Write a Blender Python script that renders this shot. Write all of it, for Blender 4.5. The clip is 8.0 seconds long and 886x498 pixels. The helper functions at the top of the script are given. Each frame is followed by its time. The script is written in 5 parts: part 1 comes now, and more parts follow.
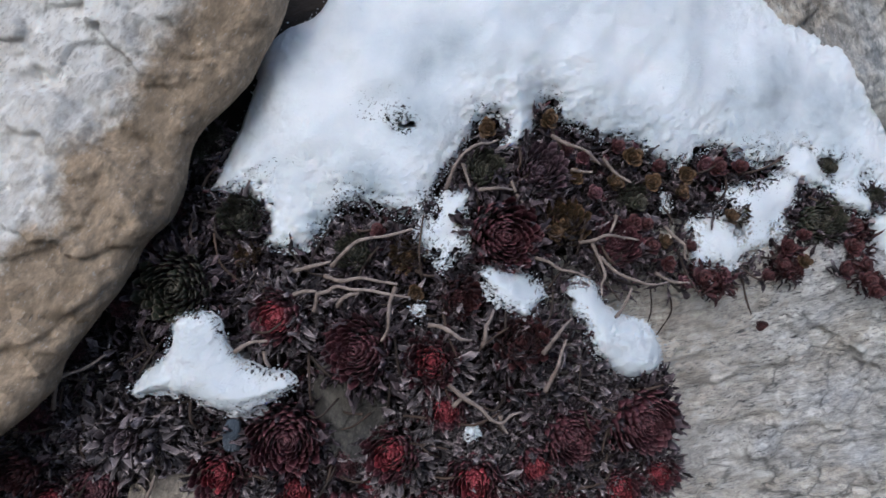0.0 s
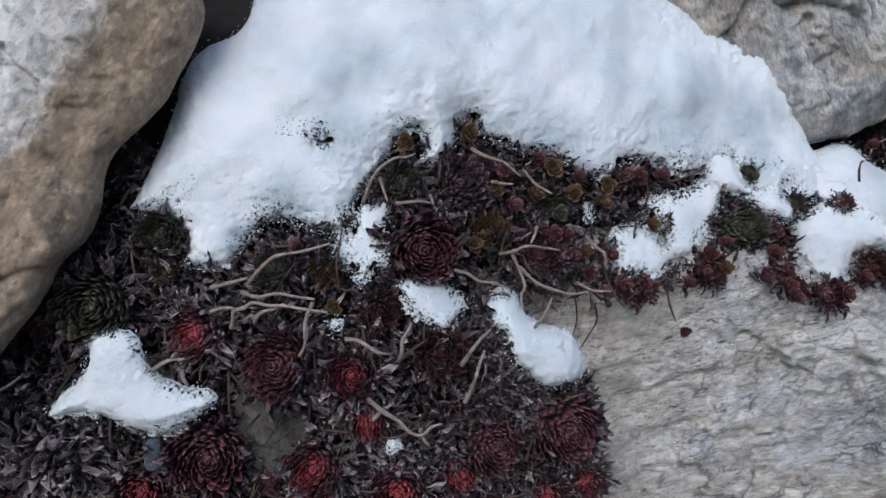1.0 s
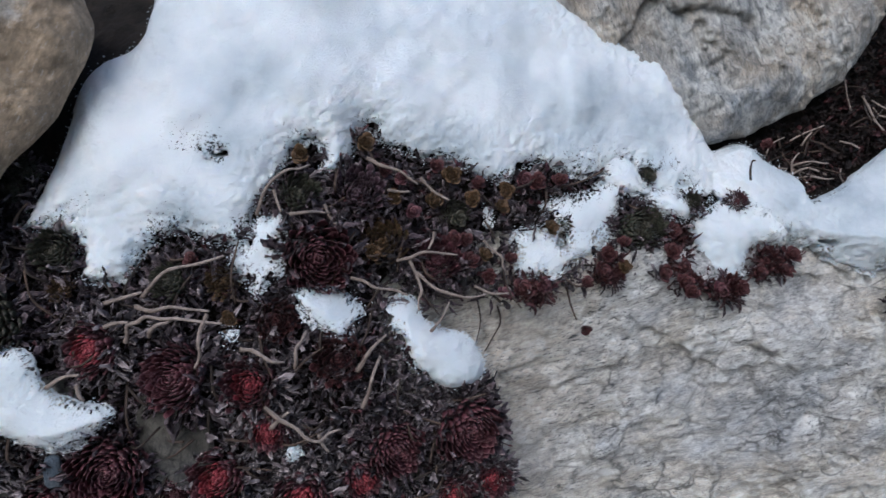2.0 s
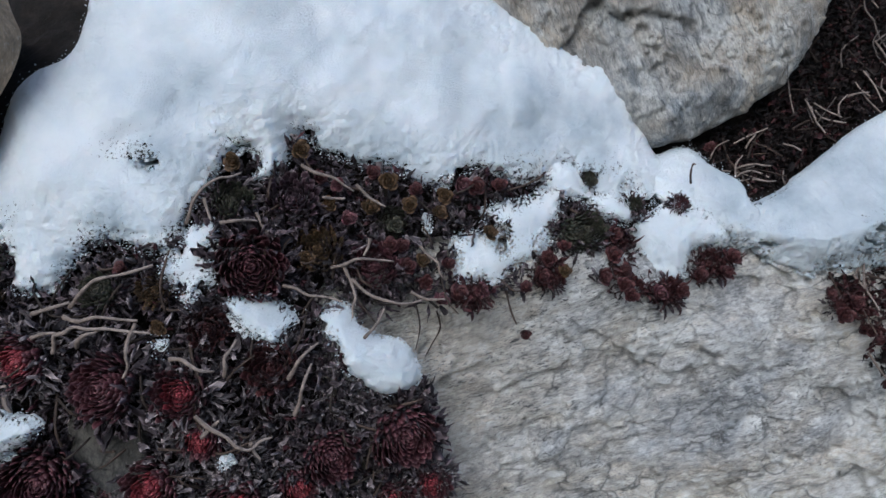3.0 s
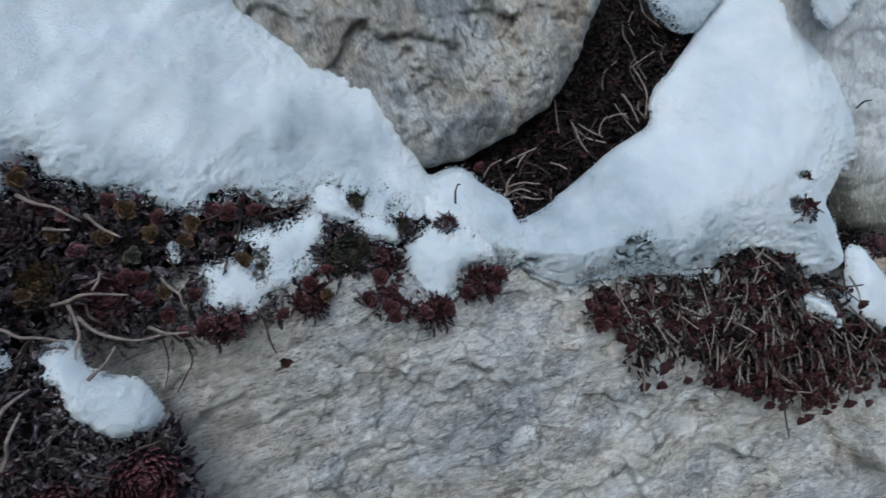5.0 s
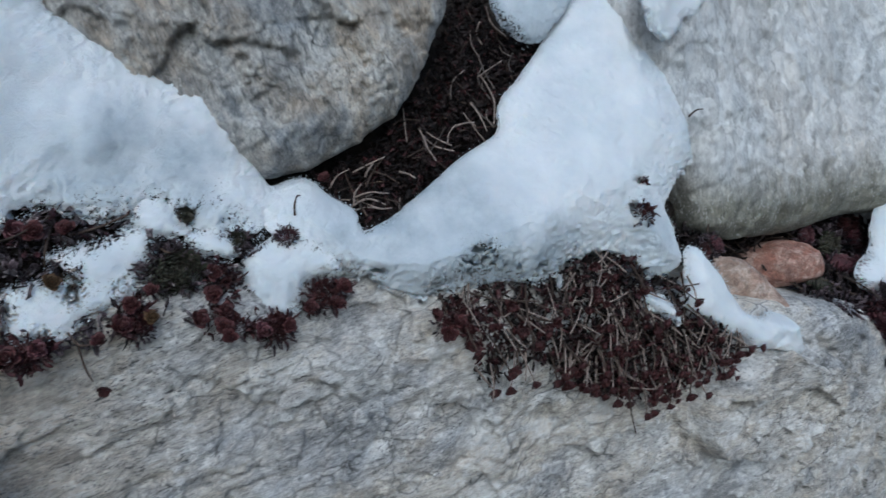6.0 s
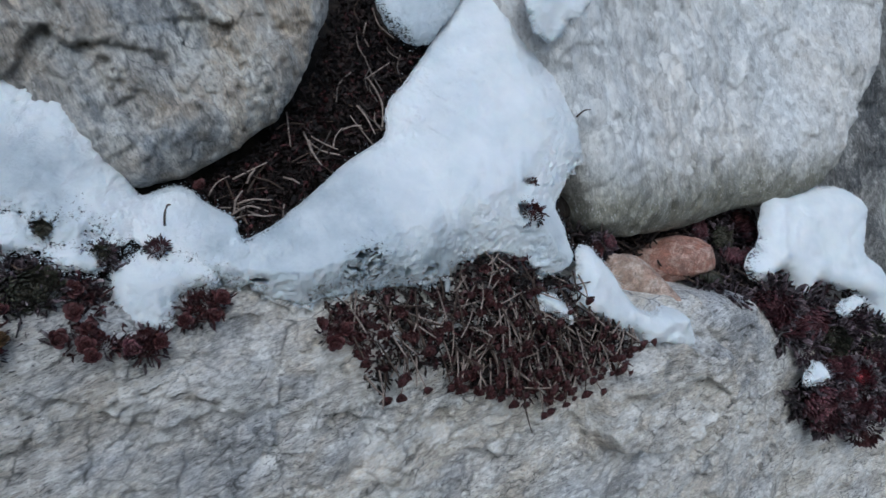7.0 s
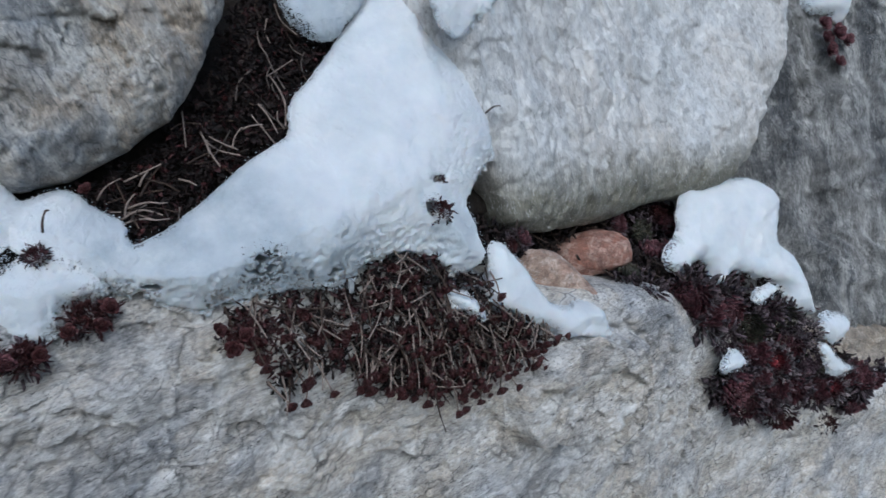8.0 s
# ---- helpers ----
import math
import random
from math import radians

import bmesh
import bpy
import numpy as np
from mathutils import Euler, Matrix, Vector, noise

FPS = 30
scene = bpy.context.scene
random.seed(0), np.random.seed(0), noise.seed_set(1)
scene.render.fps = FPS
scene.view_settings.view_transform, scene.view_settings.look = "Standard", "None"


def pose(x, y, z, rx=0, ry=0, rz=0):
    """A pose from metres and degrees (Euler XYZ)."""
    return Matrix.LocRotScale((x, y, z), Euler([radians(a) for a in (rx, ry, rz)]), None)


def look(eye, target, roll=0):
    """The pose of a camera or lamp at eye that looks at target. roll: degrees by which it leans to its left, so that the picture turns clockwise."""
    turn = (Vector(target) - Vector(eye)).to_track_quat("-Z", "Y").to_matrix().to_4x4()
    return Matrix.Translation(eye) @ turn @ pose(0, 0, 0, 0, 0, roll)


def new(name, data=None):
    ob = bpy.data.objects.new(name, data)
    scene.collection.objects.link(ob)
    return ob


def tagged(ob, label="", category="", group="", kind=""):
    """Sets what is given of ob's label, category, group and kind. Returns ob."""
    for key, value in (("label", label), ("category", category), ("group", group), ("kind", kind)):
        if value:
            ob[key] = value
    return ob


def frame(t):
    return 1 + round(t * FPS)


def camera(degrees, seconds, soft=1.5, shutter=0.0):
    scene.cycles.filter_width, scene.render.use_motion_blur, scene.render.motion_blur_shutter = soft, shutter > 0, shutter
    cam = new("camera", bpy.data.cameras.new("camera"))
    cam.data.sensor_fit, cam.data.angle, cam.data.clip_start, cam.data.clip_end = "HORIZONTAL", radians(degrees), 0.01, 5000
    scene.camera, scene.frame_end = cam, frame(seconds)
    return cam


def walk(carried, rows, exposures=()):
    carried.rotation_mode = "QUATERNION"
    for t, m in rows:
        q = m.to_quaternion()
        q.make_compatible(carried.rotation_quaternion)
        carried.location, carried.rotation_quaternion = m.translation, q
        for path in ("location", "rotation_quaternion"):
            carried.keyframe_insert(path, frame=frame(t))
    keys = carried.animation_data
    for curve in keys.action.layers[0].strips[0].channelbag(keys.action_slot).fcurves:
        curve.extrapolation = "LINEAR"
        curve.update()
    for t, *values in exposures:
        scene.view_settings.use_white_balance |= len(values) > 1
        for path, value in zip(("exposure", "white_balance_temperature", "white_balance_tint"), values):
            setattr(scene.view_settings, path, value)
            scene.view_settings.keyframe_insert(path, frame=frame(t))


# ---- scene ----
import functools

# ---- camera ----
cam = camera(66.0, 8.0, soft=1.5, shutter=0.3)
PATH = [
    (0, (0.0743, 0.0122, 0.9119), (0.0253, 0.9751, 0.6465), 1.91),
    (0.5, (0.1014, 0.0133, 0.9165), (0.0657, 0.9795, 0.6612), 1.72),
    (1, (0.1197, 0.0118, 0.9168), (0.0953, 0.9793, 0.6650), 1.20),
    (1.5, (0.1451, 0.0062, 0.9191), (0.1360, 0.9750, 0.6716), 0.55),
    (2, (0.1748, 0.0018, 0.9221), (0.1930, 0.9711, 0.6769), 0.12),
    (2.2, (0.185, 0.003, 0.927), (0.212, 0.97, 0.6735), 0.1),
    (3.3, (0.221, 0.0, 0.929), (0.2615, 0.9697, 0.688), -0.4),
    (3.5, (0.2229, 0.0042, 0.9301), (0.2828, 0.9742, 0.6945), -0.09),
    (4, (0.2617, 0.0018, 0.9358), (0.3610, 0.9696, 0.7046), 0.20),
    (4.5, (0.2934, -0.0015, 0.9345), (0.4476, 0.9603, 0.7080), 0.46),
    (4.7, (0.304, -0.001, 0.937), (0.4769, 0.9567, 0.7071), 0.4),
    (5.8, (0.362, -0.002, 0.936), (0.6829, 0.9192, 0.7161), 0.6),
    (6, (0.3751, -0.0037, 0.9382), (0.7201, 0.9090, 0.7191), 0.60),
    (6.5, (0.3989, -0.0077, 0.9402), (0.7981, 0.8830, 0.7229), 0.50),
    (7, (0.4218, -0.0116, 0.9391), (0.8562, 0.8629, 0.7233), 0.13),
    (7.5, (0.4403, -0.0194, 0.9386), (0.9035, 0.8401, 0.7228), -0.21),
    (8, (0.4648, -0.0237, 0.9372), (0.9643, 0.8148, 0.7193), -0.43),
]
walk(cam, [(t, look(eye, target, roll)) for t, eye, target, roll in PATH], [(0, 0.41, 5700, 8), (2.0, 0.38, 5640, 7), (3.5, 0.23, 5520, 3), (4.5, 0.11, 5420, 1), (6.5, 0.07, 5360, 2), (8, 0.12, 5420, 4)])

# ---- daylight: a bright overcast winter sky ----
world = bpy.data.worlds.new("overcast_sky")
scene.world = world
world.use_nodes = True
wn = world.node_tree.nodes
sky = wn.new("ShaderNodeTexSky")
sky.sky_type, sky.sun_disc = "NISHITA", False
sky.sun_elevation, sky.sun_rotation = radians(42), radians(200)
sky.air_density, sky.dust_density = 1.0, 3.0
wn["Background"].inputs["Strength"].default_value = 0.115
world.node_tree.links.new(sky.outputs["Color"], wn["Background"].inputs["Color"])
sun = new("sun", bpy.data.lights.new("sun", "SUN"))
sun.data.energy, sun.data.angle, sun.data.color = 1.0, radians(40), (1.0, 0.98, 0.95)
sun.matrix_world = look((-1.0, -2.8, 3.6), (0.3, 0.6, 0.8))

# ---- numeric noise ----
_rng = np.random.default_rng(11)
_PERM = _rng.permutation(512)
_VAL = _rng.uniform(-1, 1, 512)


def vnoise(x, y, z):
    """Smooth value noise in -1..1."""
    xi, yi, zi = np.floor(x).astype(int), np.floor(y).astype(int), np.floor(z).astype(int)
    fx, fy, fz = x - xi, y - yi, z - zi
    fx, fy, fz = (f * f * f * (f * (f * 6 - 15) + 10) for f in (fx, fy, fz))

    def corner(a, b, c):
        return _VAL[_PERM[(_PERM[(_PERM[(xi + a) & 511] + yi + b) & 511] + zi + c) & 511]]

    x00 = corner(0, 0, 0) * (1 - fx) + corner(1, 0, 0) * fx
    x10 = corner(0, 1, 0) * (1 - fx) + corner(1, 1, 0) * fx
    x01 = corner(0, 0, 1) * (1 - fx) + corner(1, 0, 1) * fx
    x11 = corner(0, 1, 1) * (1 - fx) + corner(1, 1, 1) * fx
    return (x00 * (1 - fy) + x10 * fy) * (1 - fz) + (x01 * (1 - fy) + x11 * fy) * fz


def fbm(x, y, z, octaves=4, gain=0.5):
    total, amp = 0.0, 1.0
    for i in range(octaves):
        total = total + amp * vnoise(x + 17.3 * i, y - 9.1 * i, z + 5.7 * i)
        x, y, z, amp = x * 2.03, y * 2.03, z * 2.03, amp * gain
    return total


def softplus(v, s):
    return s * np.logaddexp(0, np.asarray(v, float) / s)


def ease(v, a, b):
    t = np.clip((np.asarray(v, float) - a) / (b - a), 0, 1)
    return t * t * (3 - 2 * t)


# ---- the lie of the land, as depth y over (x, z) ----
def bed_y(x, z):
    """Front of the planted ledge, running on over the brow of the boulder below it."""
    y = 0.458 + 0.53 * softplus(z - 0.735, 0.02) + 0.36 * (softplus(x - 0.1, 0.02) - softplus(x - 0.49, 0.02)) + 0.35 * (softplus(x - 1.1, 0.05) - softplus(x - 1.45, 0.05)) + 0.09 * ease(x, 0.95, 1.1) * ease(z, 0.6, 0.72) + 0.022 * ease(x, 0.06, 0.14) * ease(z, 0.73, 0.77) * (1 - ease(x, 0.48, 0.65))
    brow = lower_y(x, z) - 0.006 + 0.05 * ease(z, 0.68, 0.78) + 0.3 * ease(z, 0.80, 0.95) + 0.25 * ease(x, 1.0, 1.1) * ease(z, 0.66, 0.72)
    return y - softplus(y - brow, 0.006)


def lower_y(x, z):
    """Face of the big boulder under the ledge."""
    return 0.50 + 0.2 * x - 0.2 * softplus(x - 0.4, 0.03) + 0.33 * (softplus(x - 1.1, 0.03) - softplus(x - 1.42, 0.03)) + 0.02 * ease(x, 0.62, 0.8) * (1 - ease(x, 1.1, 1.3))


def east_y(x, z):
    """Front of the joint at the east end, where plants hang over the boulder."""
    return lower_y(x, z) - 0.012 + 0.4 * softplus(z - 0.49, 0.02)


def white_y(x, z):
    return 0.655 + 0.3 * (x - 0.95) + 0.2 * (z - 0.85) - 0.45 * softplus(x - 1.35, 0.04)


def slab_y(x, z):
    return 1.0 - 0.5 * (x - 1.75)


# ---- materials ----
def ramp(nt, fac, stops):
    node = nt.nodes.new("ShaderNodeValToRGB")
    els = node.color_ramp.elements
    while len(els) < len(stops):
        els.new(0.5)
    for e, (pos, col) in zip(els, stops):
        e.position, e.color = pos, (*col, 1) if len(col) == 3 else col
    nt.links.new(fac, node.inputs["Fac"])
    return node.outputs["Color"]


def coords(nt, scale=(1, 1, 1), turn=(0, 0, 0)):
    tc = nt.nodes.new("ShaderNodeTexCoord")
    mp = nt.nodes.new("ShaderNodeMapping")
    mp.vector_type = "TEXTURE"
    mp.inputs["Scale"].default_value = [1 / max(c, 1e-3) for c in scale]
    mp.inputs["Rotation"].default_value = [radians(a) for a in turn]
    nt.links.new(tc.outputs["Object"], mp.inputs["Vector"])
    return mp.outputs["Vector"]


def noise_tex(nt, vec, scale, detail=5, rough=0.6, distort=0.0):
    n = nt.nodes.new("ShaderNodeTexNoise")
    n.inputs["Scale"].default_value, n.inputs["Detail"].default_value = scale, detail
    n.inputs["Roughness"].default_value, n.inputs["Distortion"].default_value = rough, distort
    nt.links.new(vec, n.inputs["Vector"])
    return n.outputs["Fac"]


def mixed(nt, fac, a, b, mode="MIX"):
    m = nt.nodes.new("ShaderNodeMix")
    m.data_type, m.blend_type = "RGBA", mode
    for sock, v in ((m.inputs[0], fac), (m.inputs[6], a), (m.inputs[7], b)):
        if isinstance(v, (int, float)):
            sock.default_value = v
        elif isinstance(v, tuple):
            sock.default_value = (*v, 1)
        else:
            nt.links.new(v, sock)
    return m.outputs[2]


def bump(nt, bsdf, heights):
    """Chain of bumps: (height socket, strength, distance)."""
    last = None
    for h, strength, dist in heights:
        b = nt.nodes.new("ShaderNodeBump")
        b.inputs["Strength"].default_value, b.inputs["Distance"].default_value = strength, dist
        nt.links.new(h, b.inputs["Height"])
        if last is not None:
            nt.links.new(last, b.inputs["Normal"])
        last = b.outputs["Normal"]
    nt.links.new(last, bsdf.inputs["Normal"])


def material(name, rough=0.8):
    m = bpy.data.materials.new(name)
    m.use_nodes = True
    b = m.node_tree.nodes["Principled BSDF"]
    b.inputs["Roughness"].default_value = rough
    b.inputs["Specular IOR Level"].default_value = 0.35
    return m, m.node_tree, b


def warped(nt, vec, scale, amount):
    """Coordinates pushed about by a coloured noise."""
    n = nt.nodes.new("ShaderNodeTexNoise")
    n.inputs["Scale"].default_value, n.inputs["Detail"].default_value = scale, 4
    nt.links.new(vec, n.inputs["Vector"])
    push = nt.nodes.new("ShaderNodeVectorMath")
    push.operation = "MULTIPLY_ADD"
    push.inputs[1].default_value = (amount, amount, amount)
    nt.links.new(n.outputs["Color"], push.inputs[0])
    nt.links.new(vec, push.inputs[2])
    return push.outputs["Vector"]


def facet_tex(nt, vec, scale):
    """Broken facets: a tilted plane in each cell (height), and a tone for each cell."""
    vo = nt.nodes.new("ShaderNodeTexVoronoi")
    vo.inputs["Scale"].default_value = scale
    nt.links.new(vec, vo.inputs["Vector"])
    off = nt.nodes.new("ShaderNodeVectorMath")
    off.operation = "SUBTRACT"
    nt.links.new(vec, off.inputs[0])
    nt.links.new(vo.outputs["Position"], off.inputs[1])
    tilt = nt.nodes.new("ShaderNodeVectorMath")
    tilt.operation = "SUBTRACT"
    tilt.inputs[1].default_value = (0.5, 0.5, 0.5)
    nt.links.new(vo.outputs["Color"], tilt.inputs[0])
    dot = nt.nodes.new("ShaderNodeVectorMath")
    dot.operation = "DOT_PRODUCT"
    nt.links.new(off.outputs["Vector"], dot.inputs[0])
    nt.links.new(tilt.outputs["Vector"], dot.inputs[1])
    up = nt.nodes.new("ShaderNodeMath")
    up.operation = "MULTIPLY"
    up.inputs[1].default_value = scale
    nt.links.new(dot.outputs["Value"], up.inputs[0])
    sep = nt.nodes.new("ShaderNodeSeparateXYZ")
    nt.links.new(vo.outputs["Color"], sep.inputs["Vector"])
    return up.outputs[0], sep.outputs["X"]


def crack_tex(nt, vec, scale, wide):
    vo = nt.nodes.new("ShaderNodeTexVoronoi")
    vo.feature = "DISTANCE_TO_EDGE"
    vo.inputs["Scale"].default_value = scale
    nt.links.new(vec, vo.inputs["Vector"])
    return ramp(nt, vo.outputs["Distance"], [(0.0, (1, 1, 1)), (wide, (0, 0, 0))])


def rock_material(name, warm, cool, light, dark, streak=(1, 1, 1), turn=(0, 0, 0), cool_at=0.5, cracks=0.8, scale=1.0, band=None, chips=1.0, dashes=0.5, grit=0.75, stain=0.4, chalky=0.7):
    """Weathered stone: warm and cool mottling, pale chalky patches, broken facets, dark dashes along the bedding, fine cracks."""
    m, nt, b = material(name, 0.85)
    plain, lines = coords(nt), coords(nt, streak, turn)
    thin = coords(nt, (streak[0] * 0.7, 1, streak[2] * 1.6) if streak[2] > streak[0] else (streak[0] * 1.6, 1, streak[2] * 0.7), turn)
    col = mixed(nt, ramp(nt, noise_tex(nt, lines, 6.5 * scale, 6, 0.65, 0.6), [(cool_at - 0.09, (0, 0, 0)), (cool_at + 0.09, (1, 1, 1))]), warm, cool)
    mid = noise_tex(nt, lines, 24 * scale, 9, 0.74, 0.5)
    col = mixed(nt, ramp(nt, mid, [(0.48, (0, 0, 0)), (0.62, (0.9, 0.9, 0.9))]), col, light)
    col = mixed(nt, ramp(nt, mid, [(0.32, (0.7, 0.7, 0.7)), (0.43, (0, 0, 0))]), col, dark)
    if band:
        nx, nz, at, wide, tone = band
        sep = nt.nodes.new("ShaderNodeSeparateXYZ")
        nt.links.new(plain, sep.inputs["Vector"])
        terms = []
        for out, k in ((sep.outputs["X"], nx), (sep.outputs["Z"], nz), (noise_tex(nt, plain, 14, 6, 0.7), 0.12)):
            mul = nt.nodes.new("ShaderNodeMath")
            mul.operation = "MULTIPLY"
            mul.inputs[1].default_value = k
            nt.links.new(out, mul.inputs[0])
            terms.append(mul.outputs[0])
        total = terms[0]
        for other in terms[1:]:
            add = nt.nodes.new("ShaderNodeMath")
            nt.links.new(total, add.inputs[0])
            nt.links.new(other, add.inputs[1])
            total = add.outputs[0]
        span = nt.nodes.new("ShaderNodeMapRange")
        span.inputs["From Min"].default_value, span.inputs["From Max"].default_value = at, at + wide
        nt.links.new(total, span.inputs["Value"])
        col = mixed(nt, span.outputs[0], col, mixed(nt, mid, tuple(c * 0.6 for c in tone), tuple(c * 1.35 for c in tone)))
    blot = ramp(nt, noise_tex(nt, lines, 7.5 * scale, 7, 0.7, 0.4), [(0.38, (1, 1, 1)), (0.47, (0, 0, 0))])
    col = mixed(nt, mixed(nt, 1.0, blot, (stain,) * 3, "MULTIPLY"), col, tuple(c * 0.5 for c in cool))
    bent = warped(nt, lines, 22 * scale, 0.035 / scale)
    big, tone1 = facet_tex(nt, bent, 26 * scale)
    small, tone2 = facet_tex(nt, warped(nt, lines, 60 * scale, 0.012 / scale), 85 * scale)
    for tone_of, deep in ((tone1, 0.16), (tone2, 0.20)):
        col = mixed(nt, 1.0, col, ramp(nt, tone_of, [(0.0, (1 - deep,) * 3), (1.0, (1 + 0.8 * deep,) * 3)]), "MULTIPLY")
    grain = noise_tex(nt, thin, 190 * scale, 6, 0.8)
    col = mixed(nt, grit, col, ramp(nt, grain, [(0.30, (0.25, 0.25, 0.26)), (0.46, (0.52, 0.52, 0.52)), (0.66, (0.86, 0.85, 0.84))]), "OVERLAY")
    where = ramp(nt, noise_tex(nt, plain, 9 * scale, 4, 0.6), [(0.38, (0.15, 0.15, 0.15)), (0.56, (1, 1, 1))])
    dash = ramp(nt, noise_tex(nt, thin, 105 * scale, 6, 0.78, 0.2), [(0.36, (1, 1, 1)), (0.43, (0, 0, 0))])
    dash = mixed(nt, 1.0, dash, where, "MULTIPLY")
    col = mixed(nt, mixed(nt, 1.0, dash, (dashes,) * 3, "MULTIPLY"), col, tuple(c * 0.45 for c in dark))
    fine = noise_tex(nt, thin, 300 * scale, 4, 0.72)
    fleck = mixed(nt, 1.0, ramp(nt, fine, [(0.38, (1, 1, 1)), (0.44, (0, 0, 0))]), where, "MULTIPLY")
    col = mixed(nt, mixed(nt, 1.0, fleck, (0.8 * dashes,) * 3, "MULTIPLY"), col, tuple(c * 0.6 for c in dark))
    chalk = ramp(nt, fine, [(0.58, (0, 0, 0)), (0.66, (chalky,) * 3)])
    col = mixed(nt, chalk, col, tuple(min(0.9, c * 1.12) for c in light))
    joint = mixed(nt, 1.0, crack_tex(nt, warped(nt, lines, 9 * scale, 0.035 / scale), 8 * scale, 0.010), ramp(nt, noise_tex(nt, plain, 6 * scale, 3, 0.6), [(0.46, (0, 0, 0)), (0.54, (1, 1, 1))]), "MULTIPLY")
    col = mixed(nt, mixed(nt, 1.0, joint, (0.5 * cracks,) * 3, "MULTIPLY"), col, tuple(c * 0.35 for c in dark))
    rift = mixed(nt, 1.0, crack_tex(nt, bent, 26 * scale, 0.045), ramp(nt, noise_tex(nt, plain, 17 * scale, 3, 0.6), [(0.52, (0, 0, 0)), (0.60, (1, 1, 1))]), "MULTIPLY")
    col = mixed(nt, mixed(nt, 1.0, rift, (cracks,) * 3, "MULTIPLY"), col, tuple(c * 0.4 for c in dark))
    nt.links.new(col, b.inputs["Base Color"])
    bump(nt, b, [(mid, 0.35, 0.004 / scale), (big, 0.45 * chips, 0.012 / scale), (small, 0.8 * chips, 0.006 / scale), (grain, 1.0, 0.0042 / scale), (dash, -0.7, 0.003), (rift, -0.5, 0.002), (joint, -0.6, 0.003), (fleck, -0.5, 0.0015)])
    return m


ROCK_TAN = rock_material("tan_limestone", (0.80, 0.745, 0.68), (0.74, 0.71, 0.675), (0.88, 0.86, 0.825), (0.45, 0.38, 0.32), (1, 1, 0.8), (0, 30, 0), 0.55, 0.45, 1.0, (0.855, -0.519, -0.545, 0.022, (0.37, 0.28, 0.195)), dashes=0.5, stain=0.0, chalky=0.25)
ROCK_LOW = rock_material("pale_layered_limestone", (0.575, 0.52, 0.455), (0.45, 0.455, 0.47), (0.73, 0.71, 0.685), (0.18, 0.175, 0.175), (0.72, 1, 1.3), (0, -14, 0), 0.54, 0.75, band=(-1.0, 0.15, -0.19, 0.13, (0.62, 0.55, 0.475)), dashes=1.0, chips=0.8, grit=0.95, stain=0.7)
ROCK_MID = rock_material("grey_banded_limestone", (0.48, 0.41, 0.335), (0.31, 0.325, 0.34), (0.64, 0.62, 0.58), (0.13, 0.14, 0.155), (1.3, 1, 0.75), (0, -20, 0), 0.49, 0.6, chips=1.4, dashes=0.7)
# The band darkens the underside: greenish-brown tint plus painted shade of the undercut.
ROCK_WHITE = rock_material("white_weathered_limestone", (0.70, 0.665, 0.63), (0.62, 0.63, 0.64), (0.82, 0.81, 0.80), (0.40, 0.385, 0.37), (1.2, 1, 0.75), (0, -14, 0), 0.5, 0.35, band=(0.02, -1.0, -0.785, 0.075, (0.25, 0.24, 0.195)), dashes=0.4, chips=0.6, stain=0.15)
ROCK_DARK = rock_material("dark_grey_slab_stone", (0.25, 0.245, 0.24), (0.12, 0.125, 0.135), (0.50, 0.495, 0.485), (0.07, 0.07, 0.075), (1.9, 1, 0.4), (0, -18, 0), 0.5, 0.5, 0.8, chips=0.6, dashes=0.9, grit=0.9)
ROCK_BUFF = rock_material("buff_stone", (0.34, 0.28, 0.22), (0.28, 0.25, 0.22), (0.43, 0.38, 0.32), (0.17, 0.14, 0.11))
ROCK_WET = rock_material("wet_brown_stone", (0.11, 0.096, 0.078), (0.075, 0.072, 0.07), (0.16, 0.145, 0.125), (0.035, 0.032, 0.03))
PEBBLE = rock_material("reddish_stone", (0.30, 0.135, 0.095), (0.23, 0.13, 0.105), (0.50, 0.36, 0.30), (0.13, 0.065, 0.05), cool_at=0.52, cracks=0.5, scale=2.0, chips=0.5)
PEBBLE_PALE = rock_material("buff_reddish_stone", (0.34, 0.21, 0.16), (0.40, 0.31, 0.25), (0.55, 0.46, 0.40), (0.17, 0.10, 0.08), cool_at=0.5, cracks=0.5, scale=2.0, chips=0.6)
FLAKE = rock_material("slate_flake", (0.09, 0.11, 0.14), (0.07, 0.09, 0.12), (0.14, 0.16, 0.19), (0.05, 0.06, 0.07))


